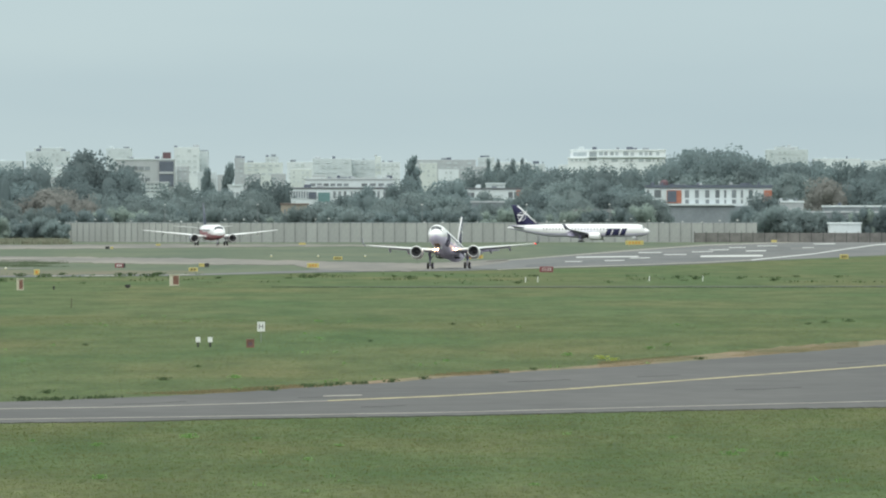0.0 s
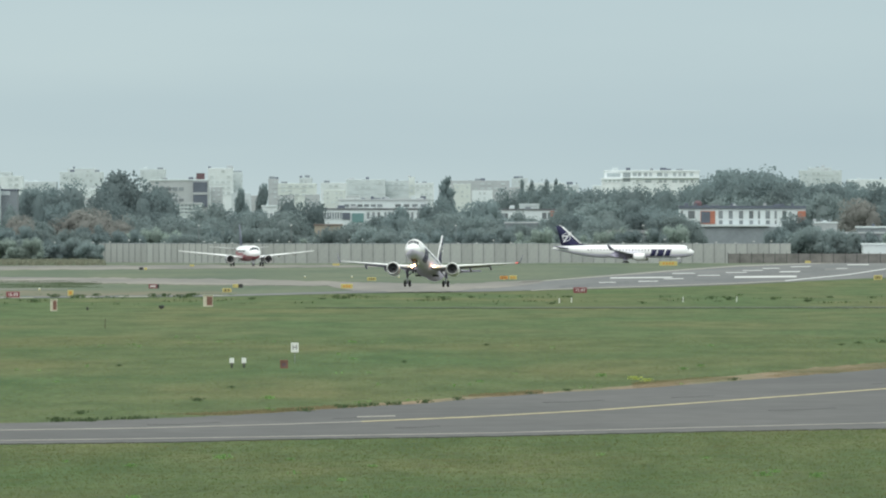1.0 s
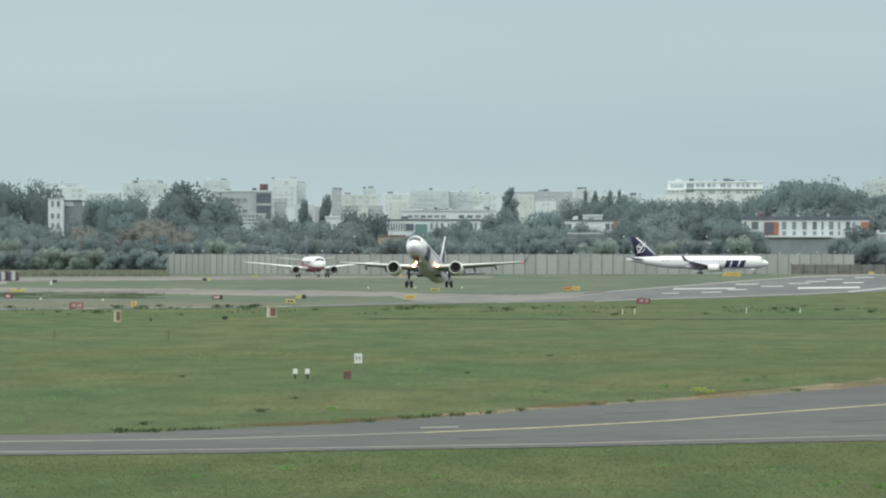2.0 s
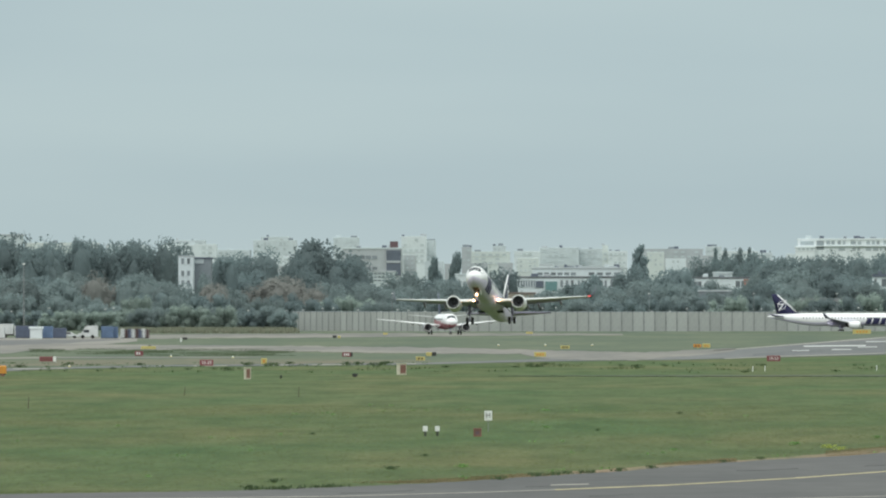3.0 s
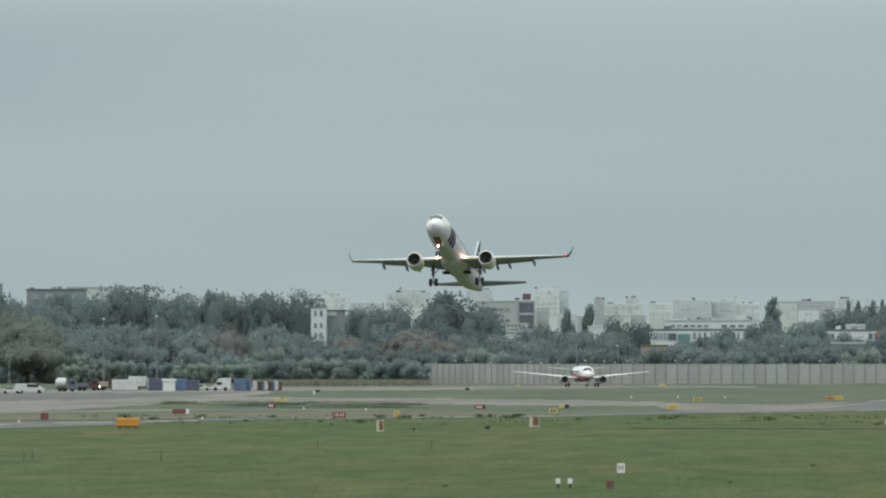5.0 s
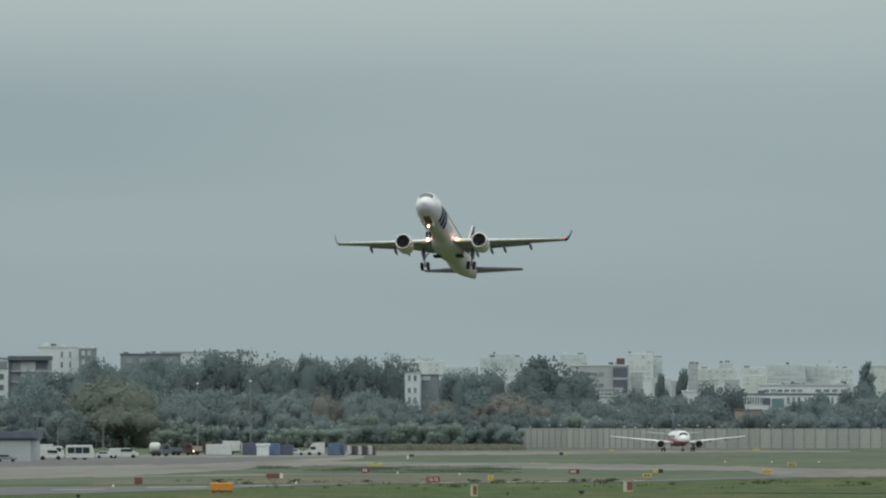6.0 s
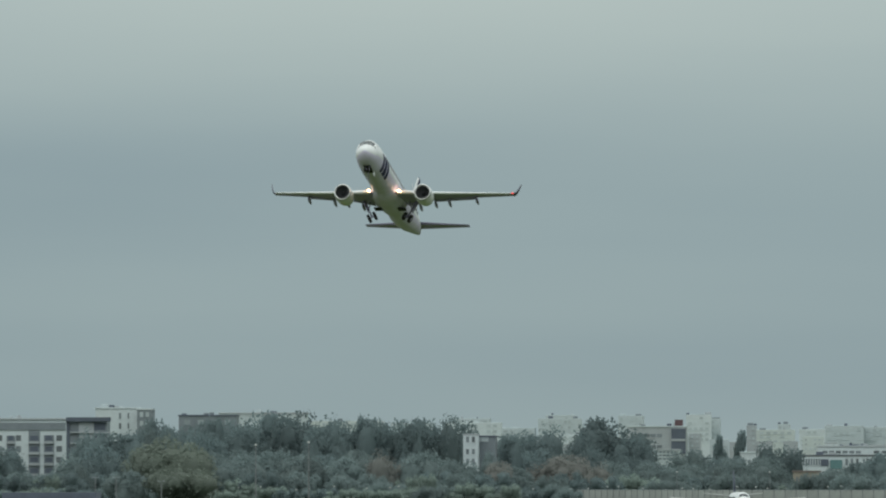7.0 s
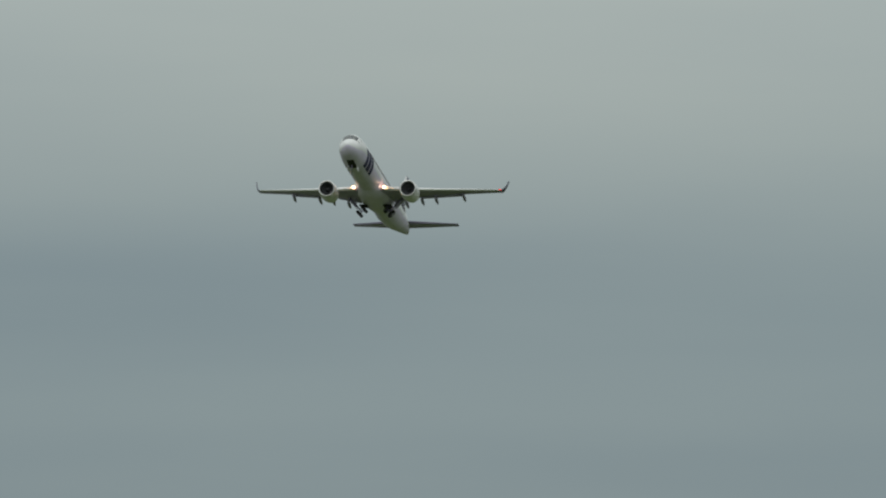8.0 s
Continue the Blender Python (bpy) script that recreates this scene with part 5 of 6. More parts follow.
def lamp_post(h):
    root = thing("street_lamp", "slim grey lamp post with small white head", "lamp", group="lamps along the perimeter")
    part("post", mesh_of("post", *tube_vf((0, 0, 0), (0, 0, h), 0.10, 0.06, 6), POLE), root)
    part("lamp_head", mesh_of("lamp_head", *box_vf(-0.30, -0.15, h - 0.05, 0.22, 0.15, h + 0.17, 0.04), SIGN_W), root)
    return root


first = lamp_post(6.6)
first.matrix_basis = Matrix.Translation((gx(-700, 3070), 3070, 0))
rl = random.Random(9)
for k in range(62):
    u = -680 + k * 32.5 + rl.uniform(-11, 11)
    d = rl.uniform(3066, 3078)
    copy_thing(first, Matrix.Translation((gx(u, d), d, rl.uniform(-1.2, 0.0))))
tall = thing("light_mast", "tall thin grey apron light mast", "mast", group="tall masts")
part("pole", mesh_of("pole", *tube_vf((0, 0, 0), (0, 0, 18.5), 0.17, 0.10, 8), POLE), tall)
part("floodlight", mesh_of("floodlight", *box_vf(-0.3, -0.2, 18.3, 0.3, 0.2, 18.7, 0.05), SIGN_W), tall)
tall.matrix_basis = Matrix.Translation((gx(-361, 2860), 2860, 0))
copy_thing(tall, Matrix.Translation((gx(-455, 2880), 2880, -0.6)))
short = thing("light_mast", "short grey light mast beside the apron", "mast", group="short masts")
part("pole", mesh_of("pole", *tube_vf((0, 0, 0), (0, 0, 9.2), 0.13, 0.09, 8), POLE), short)
part("floodlight", mesh_of("floodlight", *join_vf(box_vf(-0.95, -0.15, 9.1, -0.45, 0.15, 9.3), box_vf(0.45, -0.15, 9.1, 0.95, 0.15, 9.3), box_vf(-0.5, -0.05, 9.1, 0.5, 0.05, 9.18)), B_GREY), short)
short.matrix_basis = Matrix.Translation((gx(-623, 2700), 2700, -1.0))
for u in (-703, -740):
    copy_thing(short, Matrix.Translation((gx(u, 2700), 2700, 0)))
second = lamp_post(10.6)
second.matrix_basis = Matrix.Translation((gx(292, 3076), 3076, 0))
for u in (456, 747, 932, 1079):
    copy_thing(second, Matrix.Translation((gx(u, 3076), 3076, 0)))


# ---- vehicles and huts on the apron ----
def wheels_for(root, xs, y, r=0.42):
    me = mesh_of("wheel", *tube_vf((0, -0.14, 0), (0, 0.14, 0), r, None, 14), RUBBER, True)
    for x in xs:
        for s in (-1, 1):
            part("wheel", me, root, "", Matrix.Translation((x, s * y, r)))


def body_loft(profile, w, m):
    """A body from a side outline, rounded toward the top."""
    n = len(profile)
    v = []
    for y, k in ((-w, 0.93), (-w * 0.97, 1.0), (w * 0.97, 1.0), (w, 0.93)):
        zc = 1.0
        v += [(x, y, zc + (z - zc) * k) for x, z in profile]
    f = [tuple(range(n)), tuple(range(4 * n - 1, 3 * n - 1, -1))]
    for r in range(3):
        f += [(r * n + i, (r + 1) * n + i, (r + 1) * n + (i + 1) % n, r * n + (i + 1) % n) for i in range(n)]
    return mesh_of("body", v, f, m)


def van(u, d, label, length=6.6, height=2.6, m=None, flip=1):
    root = thing("van", label, "van", pose(gx(u, d), d, 0.06, 0, 0, 0 if flip > 0 else 180), group="vehicles on the apron")
    l = length / 2
    part("body", body_loft([(-l, 0.4), (l, 0.4), (l, 1.1), (l - 0.9, 1.35), (l - 1.8, height - 0.1), (l - 2.3, height), (-l + 0.1, height), (-l, height - 0.2)], 1.0, m or V_WHITE), root)
    for y in (-1.0, 1.0):
        part("cab_window", mesh_of("cab_window", *box_vf(l - 2.6, y - 0.02, 1.35, l - 1.3, y + 0.02, 2.0), GLASSD), root, "dark side glass")
    part("window", mesh_of("window", *box_vf(-0.6, -1.03, 1.4, 0.6, -0.98, 2.0), GLASSD), root)
    part("bumper", mesh_of("bumper", *box_vf(l - 0.1, -0.9, 0.35, l + 0.08, 0.9, 0.6), DARKM), root)
    wheels_for(root, (-l + 1.2, l - 1.1), 0.9)
    return root


def car(u, d, label, m, flip=1):
    root = thing("car", label, "car", pose(gx(u, d), d, 0.06, 0, 0, 0 if flip > 0 else 180), group="vehicles on the apron")
    part("body", body_loft([(-2.1, 0.35), (2.1, 0.35), (2.15, 0.75), (1.1, 0.95), (0.4, 1.45), (-1.1, 1.48), (-1.9, 0.98), (-2.15, 0.9)], 0.87, m), root)
    for y in (-0.88, 0.88):
        part("window", mesh_of("window", *box_vf(-1.3, y - 0.02, 1.0, 0.5, y + 0.02, 1.35), GLASSD), root, "dark side glass")
    wheels_for(root, (-1.3, 1.35), 0.8, 0.32)
    return root


def truck(u, d, label, length, cab_m, load_m, load="box", flip=1, height=3.2, lights=False):
    root = thing("truck", label, "truck", pose(gx(u, d), d, 0.06, 0, 0, 0 if flip > 0 else 180), group="vehicles on the apron")
    l = length / 2
    part("chassis", mesh_of("chassis", *box_vf(-l, -0.5, 0.6, l - 0.3, 0.5, 0.9), DARKM), root)
    cab = part("cab", body_loft([(l - 2.1, 0.6), (l, 0.6), (l, 1.5), (l - 0.35, 2.6), (l - 0.7, 2.8), (l - 2.1, 2.8)], 1.15, cab_m), root)
    for bx in (box_vf(l - 1.6, -1.18, 1.6, l - 0.5, -1.14, 2.4), box_vf(l - 1.6, 1.14, 1.6, l - 0.5, 1.18, 2.4), box_vf(l - 0.25, -0.95, 1.6, l - 0.12, 0.95, 2.35)):
        part("cab_window", mesh_of("cab_window", *bx, GLASSD), cab)
    if load == "box":
        part("load_body", mesh_of("load_body", *box_vf(-l, -1.2, 0.95, l - 2.3, 1.2, height, 0.06), load_m), root)
    else:
        rings = []
        for x, r in ((-l, 0.55), (-l + 0.25, 0.95), (-l + 0.6, 1.08), (l - 2.9, 1.08), (l - 2.6, 0.95), (l - 2.4, 0.55)):
            rings.append([(x, r * 1.05 * math.cos(a), 2.05 + r * math.sin(a)) for a in np.linspace(0, 2 * math.pi, 17)[:-1]])
        part("tank", mesh_of("tank", *rings_vf(rings), load_m, True), root)
    if lights:
        for s in (-0.8, 0.8):
            part("headlight", mesh_of("headlight", *tube_vf((l - 0.05, s, 1.0), (l + 0.12, s, 1.0), 0.2, None, 10), LAMP_W), root, "glowing headlight")
    wheels_for(root, (-l + 1.0, -l + 2.1, l - 1.2), 1.0, 0.48)
    return root


def coach(u, d, label, length, m, glass=GLASSD, flip=1):
    root = thing("coach", label, "bus", pose(gx(u, d), d, 0.06, 0, 0, 0 if flip > 0 else 180), group="vehicles on the apron")
    l = length / 2
    part("body", body_loft([(-l, 0.4), (l, 0.4), (l + 0.1, 1.2), (l - 0.35, 2.95), (l - 0.7, 3.1), (-l + 0.1, 3.1), (-l, 2.9)], 1.25, m), root)
    for k in range(int(length / 1.6)):
        part("side_window", mesh_of("side_window", *box_vf(-l + 0.4 + 1.6 * k, -1.29, 1.35, -l + 1.85 + 1.6 * k, -1.2, 2.6), glass), root)
    wheels_for(root, (-l + 1.8, l - 1.9), 1.1, 0.5)
    return root


def container(u, d, label, length, m, height=2.6, seedv=0):
    root = thing("container", label, "container", Matrix.Translation((gx(u, d), d, 0.06)), group="containers on the apron")
    l = length / 2
    part("shell", mesh_of("shell", *box_vf(-l, -1.2, 0.12, l, 1.2, height, 0.05), m), root)
    rib = mesh_of("rib", *box_vf(-0.06, -0.05, 0.2, 0.06, 0.0, height - 0.15), m)
    for k in range(max(2, int(length / 0.7))):
        part("rib", rib, root, "", Matrix.Translation((-l + 0.3 + 0.7 * k, -1.2, 0)))
    part("base_rail", mesh_of("base_rail", *box_vf(-l, -1.24, 0, l, 1.24, 0.12), DARKM), root)
    return root


AP = 2505
HD = 2187
hall = building("hangar", "low white hangar with dark flat roof beside the apron", -905, -752, 411, HD, B_GREY, [], deep=25, roof_m=B_DARK)
hc = gx(-828.5, HD)
part("roof_fascia", mesh_of("roof_fascia", *box_vf(gx(-906, HD) - hc, -0.9, gz(411.5, HD), gx(-738, HD) - hc, 12, gz(399, HD)), B_DARK), hall, "dark roof fascia")
part("door_panel", mesh_of("door_panel", *box_vf(gx(-815, HD) - hc, -0.15, 0, gx(-811, HD) - hc, 0.05, gz(416, HD)), B_PALE), hall)
car(-795, 2172, "grey jeep parked before the hangar", B_MID)
van(-716, 2262, "white camper van parked on the apron", 5.6, 2.5)
truck(-722, 2292, "white box truck behind a camper van", 7.0, V_WHITE, V_WHITE)
coach(-664, 2268, "white coach with dark windows", 5.8, V_WHITE, GLASSD)
car(-619, 2345, "white car beside a van", V_WHITE)
van(-586, 2350, "long white delivery van on the apron", 6.4, 2.15)
truck(-521, 2455, "white tanker truck on the apron", 5.0, B_DARK, V_WHITE, "tank")
truck(-484, AP - 10, "dark red truck with lit headlights", 5.6, V_RED, B_DARK, lights=True, height=1.7)
truck(-450, AP + 10, "grey truck with lit headlights", 5.6, V_RED, B_BEIGE, lights=True, height=2.1)
container(-417, AP, "white steel site container", 6.0, V_WHITE)
truck(-386, AP + 15, "white lorry between site containers", 6.5, V_WHITE, V_WHITE, height=3.3)
container(-356, AP + 12, "blue steel site container", 5.0, V_NAVY, 2.9)
hut = building("kiosk", "small white kiosk with overhanging roof", -350, -329, 421, AP - 6, B_WHITE, [], deep=2.4, roof_m=B_WHITE)
container(-319, AP, "blue steel site container", 2.6, V_BLUE, 2.8)
container(-304, AP + 10, "low dark blue container", 5.0, V_NAVY, 2.4)
car(-281, AP + 10, "white pickup car on the apron", V_WHITE)
van(-247, AP - 4, "white camper with dark side window", 4.6, 2.95, flip=-1)
container(-213, AP, "bright blue site container", 2.8, V_BLUE, 2.8)
container(-199, AP + 3, "light blue site container", 1.4, V_BLUE, 2.7)
for k in range(8):
    container(-186 + 6.2 * k, AP + 8, ("white", "dark red", "navy")[k % 3] + " portable cabin in a row", 0.78, (V_WHITE, V_RED, V_NAVY)[k % 3], 2.2 - 0.1 * (k % 2))


# ---- signs and small airfield furniture ----
def text_mesh(body, size):
    cu = bpy.data.curves.new("lettering", "FONT")
    cu.body, cu.size, cu.align_x, cu.align_y, cu.extrude = body, size, "CENTER", "CENTER", 0.01
    tmp = bpy.data.objects.new("lettering", cu)
    scene.collection.objects.link(tmp)
    me = bpy.data.meshes.new_from_object(tmp.evaluated_get(bpy.context.evaluated_depsgraph_get()))
    bpy.data.objects.remove(tmp)
    return me


def sign(u, v0, v1, width, face, label, words="", words_m=None, bars=0, side=None, v_base=None):
    d = gd(v_base or v1 + 1.5)
    w, z0, z1 = width / STEP * d, gz(v1, d), gz(v0, d)
    root = thing("airfield_sign", label, "sign", Matrix.Translation((gx(u, d), d, 0)), group="airfield signs")
    part("board", mesh_of("board", *box_vf(-w / 2, -0.14, z0, w / 2, 0.14, z1, 0.03), face), root)
    for s in (-0.35, 0.35):
        part("leg", mesh_of("leg", *tube_vf((s * w, 0, 0), (s * w, 0, z0), 0.05, None, 6), POLE), root)
    h = z1 - z0
    if words:
        me = text_mesh(words, h * 0.74)
        me.materials.append(words_m)
        part("lettering", me, root, "", pose(0, -0.16, (z0 + z1) / 2, 90, 0, 0))
    for k in range(bars):
        bw = w * 0.6 / bars
        x = -w * 0.34 + (k + 0.5) * w * 0.68 / bars
        part("lettering_bar", mesh_of("lettering_bar", *box_vf(x - bw * 0.32, -0.17, z0 + h * 0.25, x + bw * 0.32, -0.14, z0 + h * 0.75), words_m or SIGN_W), root)
    if side:
        part("side_board", mesh_of("side_board", *box_vf(w / 2, -0.14, z0, w / 2 + w * 0.22, 0.14, z1), side), root)
    return root


sign(967, 472, 482, 24, SIGN_R, "red runway sign reading 15-33 in white", "15-33", SIGN_W)
sign(-37, 479.5, 490, 24, SIGN_R, "red runway sign reading 15-33 in white", "15-33", SIGN_W)
sign(211, 466.5, 474, 15, SIGN_R, "red runway sign with pale lettering", bars=3, side=SIGN_K)
sign(-321, 474, 482.5, 24, SIGN_R, "red runway sign with faint lettering", bars=4, words_m=RUST, side=SIGN_W)
sign(-560, 481, 493, 14, SIGN_R, "small red square runway sign", bars=2, words_m=RUST)
sign(-158, 464, 472.5, 12, SIGN_R, "small red sign beside a dark board", bars=2, side=SIGN_R)
sign(65, 477, 487, 10, SIGN_Y, "small yellow taxiway direction sign", bars=1, words_m=SIGN_O)
sign(342, 474, 480.5, 16, SIGN_Y, "yellow taxiway sign with dark marks", bars=2, words_m=SIGN_K)
sign(357, 466.5, 472.5, 10, SIGN_Y, "yellow taxiway sign with black end board", side=SIGN_K)
sign(367, 466, 472.5, 6, SIGN_K, "small black back of sign")
sign(554, 466, 474, 21, SIGN_Y, "wide yellow taxiway direction sign", bars=3, words_m=SIGN_O)
sign(598, 454.5, 460, 16, SIGN_Y, "yellow taxiway sign in the far grass", bars=3, words_m=SIGN_K)
sign(1123, 426, 433.5, 32, SIGN_Y, "wide yellow sign before the far taxiway", bars=4, words_m=SIGN_O)
sign(1494, 450.5, 458.5, 15, SIGN_Y, "yellow taxiway sign beside the runway", bars=3, words_m=SIGN_K)
sign(832, 452, 457.5, 14, SIGN_O, "orange sign beside a yellow one", bars=2, words_m=RUST)
sign(848, 451, 458, 14, SIGN_Y, "yellow sign beside an orange one", bars=2, words_m=SIGN_O)
sign(-140, 455.5, 460.5, 26, SIGN_Y, "yellow sign with dark post beside it", bars=0, words_m=SIGN_K)
sign(-138, 454, 460, 4, SIGN_K, "dark narrow back of sign")
sign(190, 436.5, 441, 7, SIGN_K, "dark small sign back in the grass")
sign(198, 437, 441, 5, SIGN_Y, "tiny yellow sign in the far grass")
sign(280, 432, 435, 8, SIGN_Y, "tiny pale sign near the wall")
sign(535, 430, 433.5, 12, SIGN_Y, "tiny yellow sign near the wall")
sign(-75, 440, 444, 8, SIGN_K, "dark sign back beside a white one")
sign(-82, 442, 448, 3, SIGN_W, "small white marker board")
sign(1370, 425, 429, 10, SIGN_Y, "yellow sign at the runway end")


def cabinet(u, v0, v1, w0, w1, label):
    d = gd(v1)
    a, b_, h = (w0 - u) / STEP * d, (w1 - u) / STEP * d, gz(v0, d)
    root = thing("equipment_cabinet", label, "cabinet", Matrix.Translation((gx(u, d), d, 0)), group="equipment cabinets")
    part("body", mesh_of("body", *box_vf(a, -0.35, 0, b_, 0.5, h, 0.04), CREAM), root)
    part("door", mesh_of("door", *box_vf(a + (b_ - a) * 0.38, -0.40, h * 0.12, b_ - 0.06, -0.35, h * 0.9), RUST), root, "rust-red door panel")
    part("roof", mesh_of("roof", *box_vf(a - 0.06, -0.45, h, b_ + 0.06, 0.55, h + 0.06), CREAM), root)
    return root


cabinet(35, 494, 514, 29.5, 41.5, "cream steel cabinet with rust-red door in the grass")
cabinet(308, 486.5, 506, 300, 317, "cream steel cabinet with rust-red door in the grass")

# orange wheeled tank
d = gd(509)
tank = thing("mobile_generator", "orange mobile generator standing in the grass", "generator", Matrix.Translation((gx(-412, d), d, 0)))
part("hood", mesh_of("hood", *box_vf(-1.4, -0.6, 0.35, 1.4, 0.6, 1.32, 0.12), SIGN_O), tank)
part("vent", mesh_of("vent", *box_vf(-0.5, -0.3, 1.32, 0.5, 0.3, 1.40), DARKM), tank)
part("chassis", mesh_of("chassis", *box_vf(-1.3, -0.5, 0.2, 1.3, 0.5, 0.35), DARKM), tank)
for x in (-0.95, 0, 0.95):
    part("foot", mesh_of("foot", *box_vf(x - 0.22, -0.6, 0, x + 0.22, 0.6, 0.3), RUST), tank)

# letter board, markers and box in the near grass
d = gd(606)
hs = thing("letter_board", "white board with black letter H on a thin post", "sign", Matrix.Translation((gx(462, d), d, 0)))
part("board", mesh_of("board", *box_vf(-0.28, -0.03, gz(587, d), 0.28, 0.03, gz(570, d), 0.01), SIGN_W), hs)
part("post", mesh_of("post", *tube_vf((0, 0.04, 0), (0, 0.04, gz(571, d)), 0.022, None, 6), POLE), hs)
hm = text_mesh("H", 0.52)
hm.materials.append(SIGN_K)
part("lettering", hm, hs, "", pose(0, -0.045, gz(578.5, d), 90, 0, 0))
d = gd(614.5)
mk = thing("marker_post", "white marker board on a short dark post", "marker", Matrix.Translation((gx(350.5, d), d, 0)), group="white markers")
part("board", mesh_of("board", *box_vf(-0.16, -0.06, gz(606, d), 0.16, 0.06, gz(597, d), 0.02), SIGN_W), mk)
part("post", mesh_of("post", *box_vf(-0.07, -0.05, 0, 0.07, 0.05, gz(606, d)), SIGN_K), mk)
copy_thing(mk, Matrix.Translation((gx(372, d), d, 0)))
d = gd(615.5)
rb_ = thing("junction_box", "rust-red ribbed junction box in the grass", "box", Matrix.Translation((gx(443, d), d, 0)))
part("body", mesh_of("body", *box_vf(-0.28, -0.2, 0, 0.28, 0.2, 0.52, 0.03), RUST), rb_)
part("lid", mesh_of("lid", *box_vf(-0.31, -0.23, 0.52, 0.31, 0.23, 0.60, 0.02), RUST), rb_)
part("plate", mesh_of("plate", *box_vf(-0.14, -0.225, 0.15, 0.14, -0.2, 0.38), B_BRICK), rb_)
for u, v0, v1 in ((930, 491, 500), (951.5, 490, 499.5), (1149, 489, 498), (1244, 489, 497.5)):
    d = gd(v1)
    stake = thing("marker_stake", "thin white marker stake in the grass", "stake", Matrix.Translation((gx(u, d), d, 0)), group="white stakes")
    part("stake", mesh_of("stake", *tube_vf((0, 0, 0), (0.02, 0, gz(v0, d)), 0.07, 0.06, 6), SIGN_W), stake)
for u, v0, v1 in ((126, 527, 545), (-353, 545, 567), (-582, 547, 565), (-597, 549, 566), (104 - 180, 527, 543)):
    d = gd(v1)
    stick = thing("stake", "thin dark wooden stake in the grass", "stake", Matrix.Translation((gx(u, d), d, 0)), group="dark stakes")
    part("stake", mesh_of("stake", *tube_vf((0, 0, 0), (0.05, 0, gz(v0, d)), 0.04, 0.03, 6), BARK), stick)
for u, v, w, h in ((226, 510, 0.65, 0.42), (95, 513, 0.22, 0.42), (-667, 517, 0.45, 0.4)):
    d = gd(v)
    ub = thing("light_unit", "small dark ground light unit in the grass", "ground light", Matrix.Translation((gx(u, d), d, 0)), group="dark ground units")
    part("body", mesh_of("body", *box_vf(-w / 2, -0.2, 0.12, w / 2, 0.2, h, 0.04), SIGN_K), ub)
    part("foot", mesh_of("foot", *box_vf(-w / 3, -0.1, 0, w / 3, 0.1, 0.12), DARKM), ub)
for u, v in ((563, 455), (646, 455), (833, 459), (-100, 475), (10, 477), (480, 455), (-605, 499), (-280, 493)):
    d = gd(v)
    lt = thing("edge_light", "small white runway edge light", "ground light", Matrix.Translation((gx(u, d), d, 0.05)), group="edge lights")
    part("base", mesh_of("base", *tube_vf((0, 0, 0), (0, 0, 0.15), 0.2, 0.16, 10), SIGN_Y), lt)
    part("dome", mesh_of("dome", *tube_vf((0, 0, 0.15), (0, 0, 0.34), 0.14, 0.07, 10), SIGN_W), lt)

# low fence at the runway's far end
fence = thing("perimeter_fence", "low dark mesh fence with hedge at the runway end", "fence", Matrix.Translation((gx(1450, 3010), 3010, 0)))
fw = (1700 - 1296) / STEP * 3010 / 2
part("mesh_panel", mesh_of("mesh_panel", *box_vf(-fw - 3, -0.05, 0.05, fw + 15, 0.05, 2.7), FENCE), fence, "dull grey mesh panel")
for k in range(26):
    x = -fw - 3 + k * (2 * fw + 18) / 25
    part("post", mesh_of("post", *box_vf(x - 0.08, -0.12, 0, x + 0.08, -0.05, 3.1), DARKM), fence)

